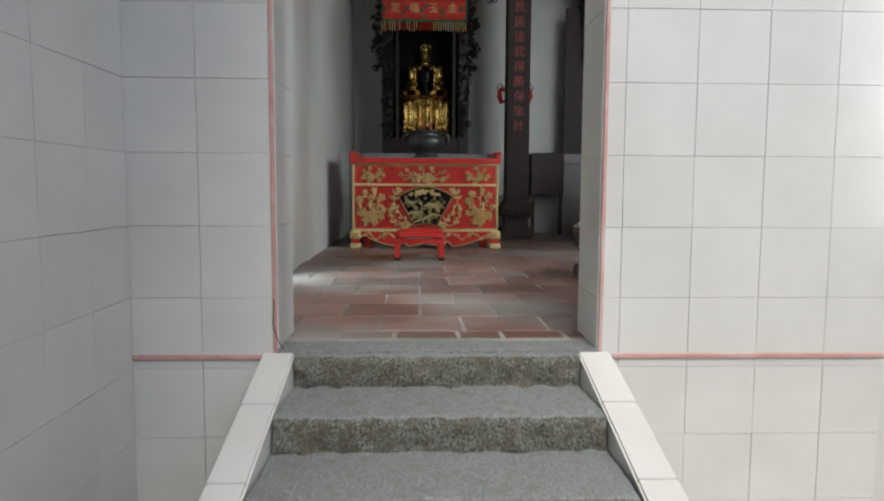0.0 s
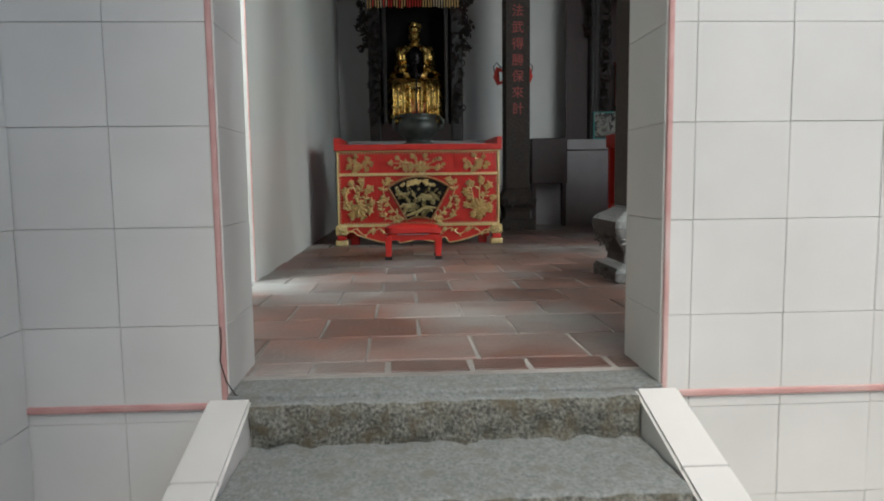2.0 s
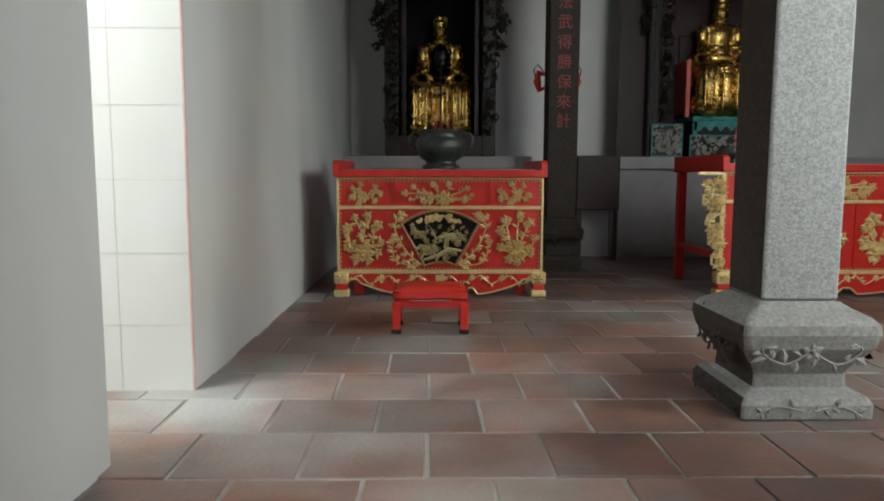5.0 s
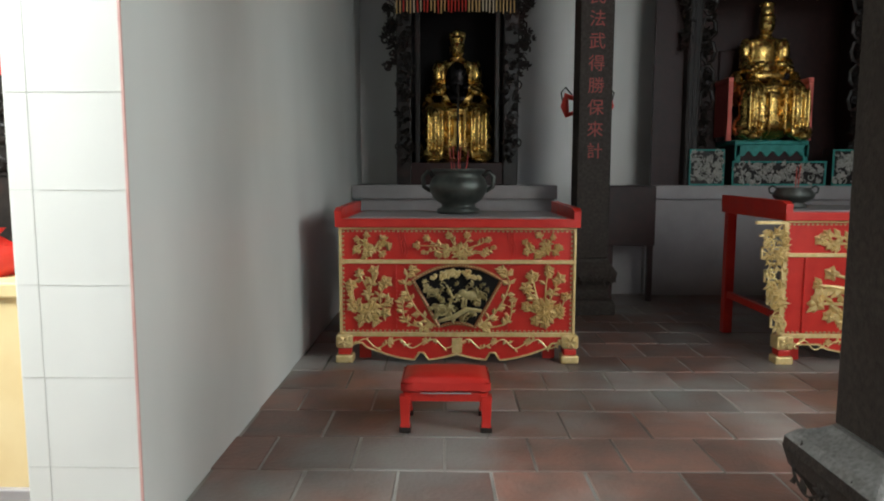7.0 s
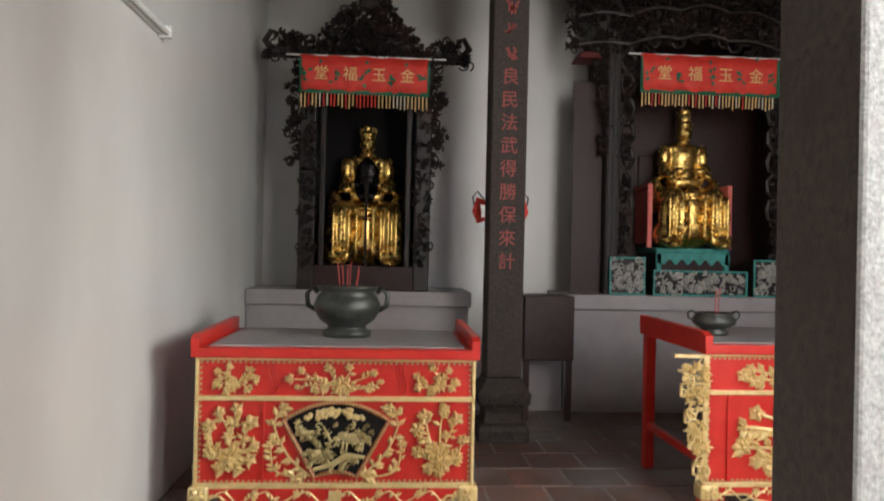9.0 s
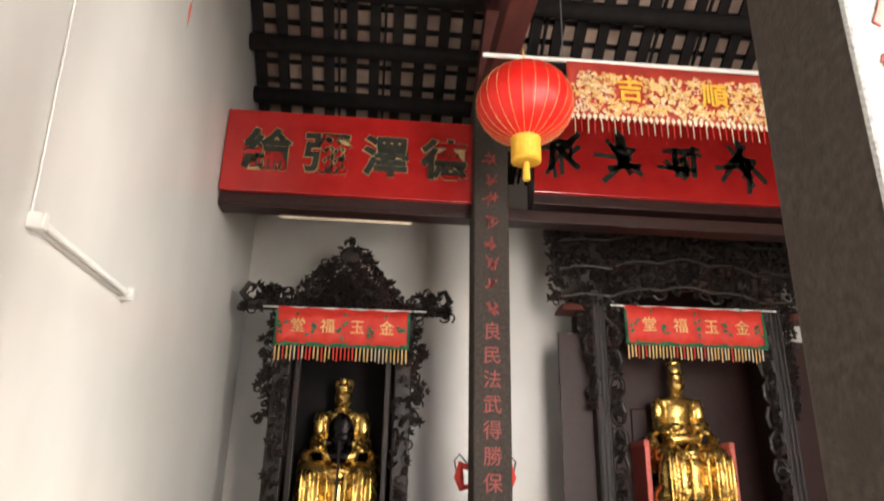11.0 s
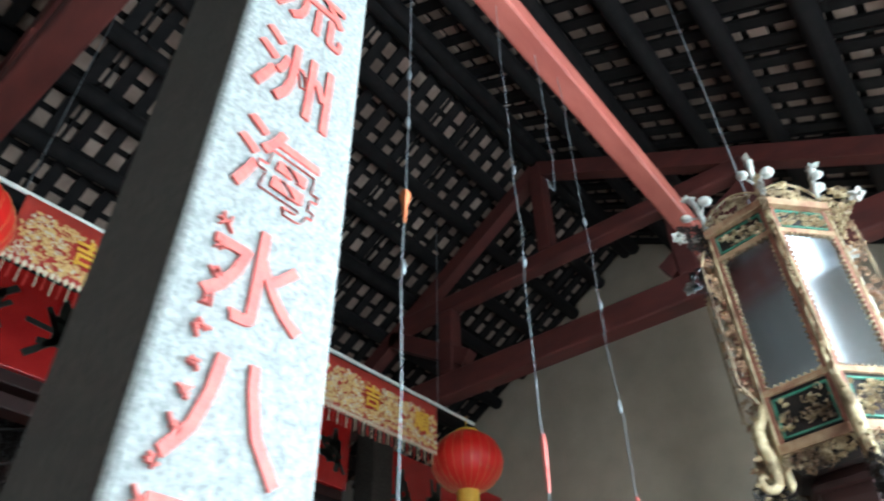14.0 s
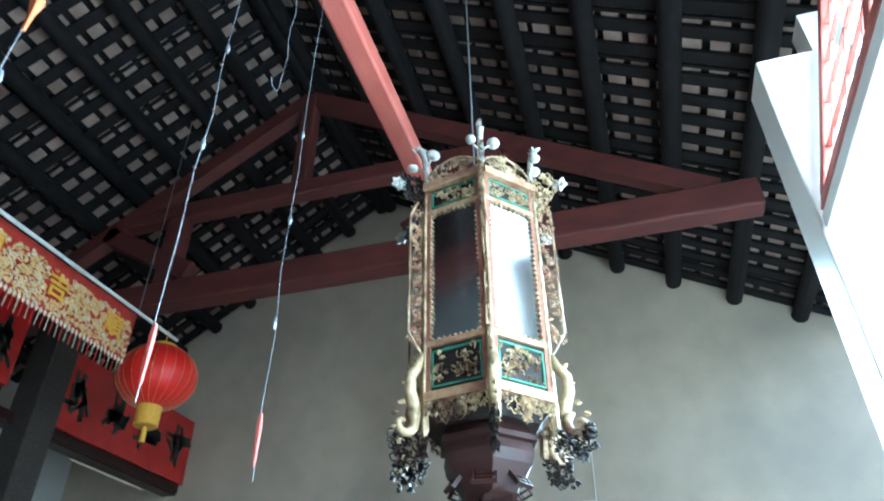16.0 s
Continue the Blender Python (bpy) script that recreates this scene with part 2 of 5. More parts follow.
def blossom(bm, x, z, r, rng, y=0.0, lift=.014):
    n, a0 = rng.choice((5, 5, 6)), rng.random() * 6
    for k in range(n):
        leaf(bm, x, z, a0 + 2 * math.pi * k / n, r, r * .95, y, lift)
    bmesh.ops.create_icosphere(bm, subdivisions=1, radius=r * .26, matrix=Matrix.Translation((x, y - lift, z)))


def vine(bm, pts, rng, r=.006, leaves=6, size=.04, y=0.0, flower=0.0, lift=.012):
    """A stem through points in the xz plane, with leaves and blossoms along it."""
    n = max(4, 5 * (len(pts) - 1))
    path = []
    for i in range(n + 1):
        u = i / n * (len(pts) - 1)
        k = min(int(u), len(pts) - 2)
        f = u - k
        p0, p1, p2, p3 = (Vector(pts[max(0, min(len(pts) - 1, k + j))]) for j in (-1, 0, 1, 2))
        path.append(.5 * ((2 * p1) + (p2 - p0) * f + (2 * p0 - 5 * p1 + 4 * p2 - p3) * f * f + (3 * p1 - p0 - 3 * p2 + p3) * f ** 3))
    tube(bm, [(p.x, y - .4 * lift, p.y) for p in path], r, 5)
    for i in range(leaves):
        k = rng.randrange(n)
        d = path[k + 1] - path[k]
        a = math.atan2(d.y, d.x) + rng.choice((-1, 1)) * rng.uniform(.5, 1.3)
        s = size * rng.uniform(.7, 1.25)
        leaf(bm, path[k].x, path[k].y, a, s, s * rng.uniform(.45, .7), y - rng.uniform(0, .4) * lift, lift)
    if flower:
        blossom(bm, path[-1].x, path[-1].y, flower, rng, y, lift * 1.2)


def foliage(x0, x1, z0, z1, rng, stems=6, size=.045, y=0.0, flower=.035, r=.006, lift=.014, per=7):
    """Carved flowers and leaves that fill a panel."""
    bm = bmesh.new()
    w, h = x1 - x0, z1 - z0
    cx, cz = (x0 + x1) / 2 + rng.uniform(-.1, .1) * w, z0 + .3 * h
    for k in range(stems):
        a = 2 * math.pi * (k + rng.uniform(-.25, .25)) / stems
        ex, ez = (x0 + x1) / 2 + .44 * w * math.cos(a), (z0 + z1) / 2 + .42 * h * math.sin(a)
        mx, mz = (cx + ex) / 2 + rng.uniform(-.12, .12) * w, (cz + ez) / 2 + rng.uniform(-.12, .12) * h
        vine(bm, [(cx, cz), (mx, mz), (ex, ez)], rng, r, per, size, y, flower * rng.uniform(.7, 1.2), lift)
    return bm


def scrolls(x0, x1, z0, z1, rng, n, size, y=0.0, lift=.02, inside=None):
    """Dense pierced carving: curls and leaves scattered over an outline."""
    bm = bmesh.new()
    made = 0
    for _ in range(n * 6):
        if made >= n:
            break
        x, z = rng.uniform(x0, x1), rng.uniform(z0, z1)
        if inside and not inside(x, z):
            continue
        made += 1
        a, s = rng.random() * 6.28, size * rng.uniform(.6, 1.3)
        if made % 3 == 0:
            pts = []
            for k in range(8):
                t = a + k * .75
                rr = s * (1 - k / 9) * .8
                pts.append((x + rr * math.cos(t), y - rng.uniform(.2, 1) * lift, z + rr * math.sin(t)))
            tube(bm, pts, s * .13, 5)
        else:
            for k in range(3):
                leaf(bm, x, z, a + (k - 1) * .7, s, s * .5, y - rng.uniform(-.3, 1) * lift, lift * .8)
    return bm


def extrude_outline(pts, y0, y1, bevel=0.0):
    """A plate in the xz plane between two depths."""
    bm = bmesh.new()
    f = bm.faces.new([bm.verts.new((x, y0, z)) for x, z in pts])
    e = bmesh.ops.extrude_face_region(bm, geom=[f])["geom"]
    bmesh.ops.translate(bm, verts=[v for v in e if isinstance(v, bmesh.types.BMVert)], vec=(0, y1 - y0, 0))
    bmesh.ops.triangulate(bm, faces=[g for g in bm.faces if len(g.verts) > 4])
    return bm


def written(name, text, size, material, m, depth=.006, parent=None, spacing=1.0, bold=0.0):
    """Characters of the built-in font as a mesh that faces -y of the pose m."""
    cu = bpy.data.curves.new(name, "FONT")
    cu.body, cu.size, cu.extrude, cu.offset, cu.resolution_u = text, size, depth, bold, 3
    cu.align_x, cu.align_y, cu.space_line, cu.space_character = "CENTER", "CENTER", spacing, spacing
    tmp = new("tmp", cu)
    me = bpy.data.meshes.new_from_object(tmp.evaluated_get(bpy.context.evaluated_depsgraph_get()))
    bpy.data.objects.remove(tmp)
    me.materials.clear()
    me.materials.append(material)
    o = new(name, me)
    o.parent = parent
    o.matrix_basis = m @ pose(0, 0, 0, 90, 0, 0)
    return o


def strokes(bm, x, z, s, rng, y, n=7):
    """An unreadable character: a clump of plain brush bars."""
    for k in range(n):
        a = rng.choice((0, 0, math.pi / 2, math.pi / 2, .9, -.9)) + rng.uniform(-.15, .15)
        l, w = s * rng.uniform(.35, .85), s * rng.uniform(.08, .13)
        m = Matrix.Translation((x + rng.uniform(-.28, .28) * s, y, z + rng.uniform(-.3, .3) * s)) @ Matrix.Rotation(-a, 4, "Y")
        add_box(bm, -l / 2, l / 2, -.004, .004, -w / 2, w / 2, m)


# ---- setting ----
X_L, X_R, Y_B = -.56, 8.6, 12.3
RIDGE_Y, RIDGE_Z = 8.23, 7.74
structure("ground", box_mesh(-1.2, 9.2, -5.5, 4.30, -.95, -.75), PAVING)
structure("floor", box_mesh(-4.2, 8.9, 4.5, 12.4, -.3, -.005), JOINT)
wall_gate_a = structure("wall_gate_west", box_mesh(-4.2, -.152, 4.358, 4.69, -.95, 4.2), GROUT, "cream glazed tile wall beside the stone stair")
wall_gate_b = structure("wall_gate_east", box_mesh(1.139, 2.32, 4.358, 4.69, -.95, 4.2), GROUT, "cream glazed tile wall beside the stone stair")
structure("wall_gate_pier", box_mesh(3.90, 4.13, 4.36, 4.69, -.95, 4.1, .01), PLASTER)
structure("wall_gate_lintel", box_mesh(-.152, 1.139, 4.36, 4.69, 2.35, 4.2), PLASTER)
structure("wall_gate_sill", box_mesh(2.32, 3.90, 4.36, 4.69, -.95, .55), PLASTER)
structure("wall_gate_far", box_mesh(4.13, 8.9, 4.36, 4.69, -.95, 2.2), PLASTER)
wall_court = structure("wall_court", box_mesh(-1.05, -.723, -5.5, 4.355, -.95, 4.2), GROUT, "cream glazed tile wall of the court")
# unseen closing wall, raised here to block the hall lamp's spill into the court
structure("wall_court_east", box_mesh(4.14, 4.30, 2.2, 4.355, -.95, 4.6), PLASTER)
structure("wall_court_east_low", box_mesh(4.16, 4.30, -5.5, 2.2, -.95, 2.0), PLASTER)
structure("wall_court_south", box_mesh(-1.05, 5.9, -5.8, -5.5, -.95, 3.6), PLASTER)
# unseen slab added overhead to shade the left of the court
structure("court_shade_slab", box_mesh(-1.05, .22, -5.5, 3.9, 3.0, 3.15), RAFTER)
hall_west = structure("wall_hall_west", box_mesh(-.935, X_L, 6.61, Y_B, -.012, 7.6, .006), PLASTER, "smooth pale hall wall with a chalky end face")
structure("wall_hall_west_front", box_mesh(-.935, X_L, 4.69, 5.86, -.012, 7.6, .006), PLASTER, "smooth pale hall wall beside the side doorway")
structure("wall_hall_west_lintel", box_mesh(-.933, X_L - .002, 5.86, 6.61, 2.7, 7.6), PLASTER)
structure("wall_back", box_mesh(-4.2, 8.9, Y_B, 12.6, -.3, 7.6), PLASTER)
structure("wall_gable", box_mesh(X_R, 8.9, 2.9, Y_B, -.95, 7.7), TAN, "tan plastered gable wall with a ragged top")
structure("wall_side_room", box_mesh(-4.5, -4.2, 4.36, 12.6, -.3, 4.2), PLASTER)
structure("side_room_ceiling", box_mesh(-4.2, -.935, 7.0, 12.3, 3.6, 3.75), RAFTER)
structure("threshold", box_mesh(-.152, 1.139, 4.345, 4.53, -.3, -.006, .006), TREAD, "worn granite threshold slab")
structure("trim", box_mesh(-.166, -.149, 4.346, 4.363, -.02, 2.35, .005), PINK)
structure("trim", box_mesh(1.136, 1.153, 4.346, 4.363, -.02, 2.35, .005), PINK)
structure("trim", box_mesh(-.72, -.2, 4.34, 4.358, -.046, -.026, .005), PINK)
structure("trim", box_mesh(1.19, 2.32, 4.34, 4.358, -.046, -.026, .005), PINK)
structure("trim", box_mesh(X_L - .006, X_L + .002, 6.607, 6.616, 0, 2.7, .001), PINK)

for k in range(9):
    part("joint", box_mesh(-.93, X_L - .006, 6.6088, 6.615, .28 + .3 * k, .2815 + .3 * k), GROUT, hall_west)
part("joint", box_mesh(-.86, -.8585, 6.6088, 6.615, 0, 2.7), GROUT, hall_west)

# roof: tile undersides, rafters, purlins
SLOPES = ((RIDGE_Y, RIDGE_Z, 12.35, RIDGE_Z - .655 * (12.35 - RIDGE_Y)), (RIDGE_Y, RIDGE_Z, 3.1, RIDGE_Z - .535 * (RIDGE_Y - 3.1)))


def roof():
    rng = random.Random(4)
    bt, br, bs = bmesh.new(), bmesh.new(), bmesh.new()
    for y0, z0, y1, z1 in SLOPES:
        run = math.hypot(y1 - y0, z1 - z0)
        side = 1 if y1 > y0 else -1
        m0 = Matrix.Translation((0, y0, z0)) @ Matrix.Rotation(math.atan2(z1 - z0, abs(y1 - y0)) * side, 4, "X")
        def slab(bm, xa, xb, va, vb, za, zb, turn=0.0):
            add_box(bm, xa, xb, *sorted((side * va, side * vb)), za, zb, m0 @ Matrix.Rotation(turn, 4, "X"))
        slab(bs, -1, 8.9, 0, run, .12, .2)
        x = X_L + .02
        i = 0
        while x < X_R - .05:
            slab(br, x, x + .105, 0, run, 0, .035)
            xt = x + .105
            if i % 7 in (3, 5):
                slab(br, xt + .035, xt + .06, 0, run, .01, .04)
            v = .05
            while v < run - .2:
                lift = rng.uniform(0, .02)
                slab(bt, xt - .01, xt + .135, v, v + .135, .04 + lift, .07 + lift)
                v += .2
            x += .225
            i += 1
    tagged(finish("ceiling", bs, RAFTER), "dark underside of the tiled roof", "", "", "structure")
    tagged(finish("ceiling_tiles", bt, ROOFTILE), "pale clay tile undersides between rafters", "", "", "structure")
    tagged(finish("ceiling_rafters", br, RAFTER), "blackened roof rafters", "", "", "structure")
    for y0, z0, y1, z1 in SLOPES:
        n = 9
        for k in range(n):
            f = (k + .12) / n
            y, z = y0 + f * (y1 - y0), z0 + f * (z1 - z0) - .075
            tagged(finish("purlin", tubes([[(X_L - .2, y, z), (3.9, y, z - .02), (X_R + .1, y, z)]], .085, 10), RAFTER, True), "round blackened roof purlin", "", "", "structure")


roof()


def truss(x):
    t = thing("roof_truss", x, 0, 0, "dull red painted timber roof truss", "truss", "roof trusses")
    part("tie_beam", box_mesh(-.1, .1, 4.2, 11.6, 4.98, 5.24, .02), REDWOOD, t)
    part("upper_tie", box_mesh(-.08, .08, 6.2, 10.2, 6.02, 6.2, .02), REDWOOD, t)
    for y in (6.9, 9.55):
        part("post", box_mesh(-.09, .09, y - .09, y + .09, 5.24, 6.02, .02), REDWOOD, t)
    part("king_post", box_mesh(-.08, .08, RIDGE_Y - .08, RIDGE_Y + .08, 6.2, 7.42, .02), REDWOOD, t)
    for (ya, za), (yb, zb) in (((RIDGE_Y, 7.38), (11.5, 5.26)), ((RIDGE_Y, 7.38), (4.5, 5.22)), ((9.3, 5.35), (10.4, 6.0)), ((7.1, 5.35), (6.1, 5.95))):
        bm = bmesh.new()
        l, a = math.hypot(yb - ya, zb - za), math.atan2(zb - za, yb - ya)
        add_box(bm, -.07, .07, 0, l, -.09, .09, Matrix.Translation((0, ya, za)) @ Matrix.Rotation(a, 4, "X"))
        part("strut", bm, REDWOOD, t)
    return t


truss(1.72)
truss(6.29)
tagged(finish("front_beam", box_mesh(1.95, 6.2, 6.40, 6.525, 4.53, 4.665, .015), LITRED), "red painted beam between the front columns", "beam")

# lattice window of the gate wall; a glowing panel stands for the bright court beyond
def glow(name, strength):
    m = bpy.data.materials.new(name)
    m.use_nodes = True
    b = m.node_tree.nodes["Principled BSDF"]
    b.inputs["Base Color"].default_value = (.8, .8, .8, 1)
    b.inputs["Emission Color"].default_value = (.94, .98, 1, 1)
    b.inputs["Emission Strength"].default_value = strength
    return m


# unseen panel added to keep the backdrop's glow off the court side
structure("glow_shield", box_mesh(2.4, 4.02, 4.18, 4.22, .5, 4.95), PLASTER)
structure("backdrop", box_mesh(2.41, 4.01, 4.24, 4.26, .5, 4.95), glow("daylight_glow", 3.0))
win = structure("window_1", box_mesh(2.32, 3.90, 4.37, 4.47, .55, .63), REDWOOD, "tall red framed lattice window with a tilted upper sash")
for x in (2.35, 3.11, 3.87):
    part("window_post", box_mesh(x - .03, x + .03, 4.37, 4.43, .63, 3.2, .008), LITRED, win)
for k in range(7):
    z = .95 + .37 * k
    part("window_bar", box_mesh(2.38, 3.84, 4.39, 4.41, z - .007, z + .007), LITRED, win)
for k in range(4):
    x = 2.54 + .38 * k
    part("window_bar", box_mesh(x - .007, x + .007, 4.391, 4.409, .63, 3.2), LITRED, win)
part("window_sill", box_mesh(2.33, 3.89, 4.36, 4.68, 3.2, 3.26, .006), WHITEPAINT, win)
sash = part("sash", box_mesh(2.33, 3.88, -.02, .02, 0, .06, .005), LITRED, win, "tilted upper lattice sash")
sash.matrix_basis = Matrix.Translation((0, 4.66, 3.27)) @ Matrix.Rotation(radians(16), 4, "X")
for x in (2.36, 3.1, 3.845):
    part("sash_post", box_mesh(x - .032, x + .032, -.022, .022, .06, 1.5, .006), LITRED, sash)
for k in range(6):
    part("sash_bar", box_mesh(2.39, 3.81, -.008, .008, .24 + .22 * k, .254 + .22 * k), LITRED, sash)
for k in range(6):
    x = 2.36 + .245 * (k + .5)
    part("sash_bar", box_mesh(x - .006, x + .006, -.007, .007, .06, 1.5), LITRED, sash)

# stair
def rough_step(i):
    rng = random.Random(20 + i)
    y0, y1 = 4.29 - .365 * i, (4.36 if i == 0 else 4.29 - .365 * (i - 1) + .02)
    z1 = -.02 - .122 * i
    w0, w1 = -.075 - .006 * i, 1.05 + .006 * i
    bm = bmesh.new()
    nx, ny, nz = 44, 12, 6
    def jitter(x, y, z, a):
        return a * noise.noise(Vector((x * 14, y * 14 + i * 5, z * 14))) + .5 * a * noise.noise(Vector((x * 40, y * 40, z * 40 + i)))
    prof = [(y0, z1 - .145 + .135 * k / nz, 0) for k in range(nz)] + [(y0 + .006, z1 - .004, 1)] + [(y0 + .018 + (y1 - y0 - .018) * k / ny, z1, 1) for k in range(ny + 1)]
    rows = []
    for y, z, top in prof:
        row = []
        for k in range(nx + 1):
            x = w0 + (w1 - w0) * k / nx
            j = jitter(x, y, z, .008 if top else .03)
            row.append(bm.verts.new((x, y + (0 if top else j), z + (j if top else 0))))
        rows.append(row)
    for a, b in zip(rows, rows[1:]):
        for k in range(nx):
            bm.faces.new((a[k], a[k + 1], b[k + 1], b[k]))
    add_box(bm, w0, w1, y0 + .03, y1, -.95, z1 - .03)
    # top faces take the lighter tread granite, riser faces the darker one
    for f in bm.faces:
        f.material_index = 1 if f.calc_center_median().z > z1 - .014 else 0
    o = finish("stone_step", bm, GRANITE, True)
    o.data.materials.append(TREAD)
    return tagged(o, "rough hammered grey granite stair step", "step", "stair steps")


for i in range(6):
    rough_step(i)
for name_x in ((-.205, -.078), (1.053, 1.185)):
    bm = bmesh.new()
    x0, x1 = name_x
    ys, zs = (4.35, 2.25), (-.015, -.72)
    v = [bm.verts.new(p) for p in ((x0, ys[0], -.95), (x1, ys[0], -.95), (x1, ys[1], -.95), (x0, ys[1], -.95), (x0, ys[0], zs[0]), (x1, ys[0], zs[0]), (x1, ys[1], zs[1]), (x0, ys[1], zs[1]))]
    flare = .07
    for q in (2, 3, 6, 7):
        v[q].co.x += -flare if name_x[0] < 0 else flare
    for f in ((0, 1, 2, 3), (4, 7, 6, 5), (0, 4, 5, 1), (3, 2, 6, 7), (0, 3, 7, 4), (1, 5, 6, 2)):
        bm.faces.new([v[k] for k in f])
    bmesh.ops.bevel(bm, geom=bm.edges[:], offset=.008, segments=2, affect="EDGES")
    ramp = tagged(finish("stair_cheek", bm, TILE), "sloping cream tiled stair cheek", "stair cheek", "stair cheeks")
    for s in (.28, .6, .9):
        y, z = ys[0] + s * (ys[1] - ys[0]) * .55, zs[0] + s * (zs[1] - zs[0]) * .55
        off = (-flare if x0 < 0 else flare) * s * .55
        part("joint", box_mesh(x0 + off + .004, x1 + off - .004, y - .002, y + .002, z - .01, z + .0022), GROUT, ramp)


# ---- columns ----
def stone_column(x, y, half, top, profile, stone, base, label, text=""):
    c = thing("stone_column", x, y, 0, label, "column", "hall columns")
    z0 = profile[-1][1]
    for o in (part("base", square_loft(profile, .1), base, c, "carved stone base with a swelling cushion"), part("shaft", square_loft([(half - .012, z0), (half, z0 + .012), (half, top)], .1), stone, c)):
        # side and rear faces darker: their shade is put into the colour
        o.data.materials.append(DARKSHADESTONE)
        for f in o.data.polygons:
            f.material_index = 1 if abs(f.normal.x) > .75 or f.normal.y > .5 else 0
    h, za, zb = profile[8][0], profile[7][1], profile[9][1]
    rng = random.Random(int(x * 10))
    for k in range(4):
        bm = bmesh.new()
        for sx in (-1, 1):
            vine(bm, [(0, (za + zb) / 2), (sx * h * .4, za + .01), (sx * h * .75, (za + zb) / 2), (sx * h * .5, zb)], rng, .005, 12, .055, -h + .002, 0, .008)
            vine(bm, [(sx * .02, .04), (sx * h * .5, .055), (sx * h * .8, .02)], rng, .005, 6, .04, -profile[1][0] + .003, 0, .008)
        blossom(bm, 0, (za + zb) / 2, .045, rng, -h, .009)
        bm.transform(Matrix.Rotation(k * math.pi / 2, 4, "Z"))
        part("carving", bm, base if k == 0 else DARKSHADESTONE, c)
    return c


NEAR = [(.24, 0), (.25, .01), (.25, .06), (.235, .085), (.2, .095), (.18, .11), (.176, .16), (.2, .205), (.246, .27), (.26, .325), (.256, .36), (.232, .385), (.18, .412), (.153, .432)]
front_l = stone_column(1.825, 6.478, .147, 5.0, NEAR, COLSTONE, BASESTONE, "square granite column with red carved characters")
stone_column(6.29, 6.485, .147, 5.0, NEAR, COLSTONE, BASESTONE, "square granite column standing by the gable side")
FAR = [(.2, 0), (.208, .012), (.206, .09), (.19, .13), (.155, .145), (.15, .22), (.165, .27), (.2, .3), (.215, .35), (.212, .39), (.19, .425), (.155, .47), (.15, .5)]
back_l = stone_column(1.70, 10.62, .145, 5.0, FAR, DARKSHADESTONE, DARKSHADESTONE, "smoke darkened stone column with dull red characters")
stone_column(6.30, 10.62, .145, 5.0, FAR, DARKSHADESTONE, DARKSHADESTONE, "smoke darkened stone column beside the altar")
for ch, z, size in (("流", 3.135, .2), ("洲", 2.876, .2), ("海", 2.627, .185), ("水", 2.4, .185), ("八", 2.19, .185), ("西", 1.99, .185)):
    written("character", ch, size, REDINK, pose(-.012, -.148, z), .004, front_l, 1, .0015)
rng = random.Random(8)
for z in (3.36, 3.6):
    bm = bmesh.new()
    strokes(bm, .01, z, .15, rng, -.149, 9)
    part("character", bm, REDINK, front_l)
for k in range(11):
    bm = bmesh.new()
    strokes(bm, -.082 - .02 * (k > 7), 2.48 - .046 * k, .026, rng, -.149, 5)
    part("small_character", bm, REDINK, front_l)
for k, ch in enumerate("良民法武得勝保來計"):
    written("character", ch, .145, REDINK2, pose(.0, -.146, 2.92 - .186 * k), .003, back_l, 1, .0)
for k in range(8):
    bm = bmesh.new()
    strokes(bm, 0, 3.11 + .186 * k, .12, rng, -.147, 7)
    part("character", bm, REDINK2, back_l)


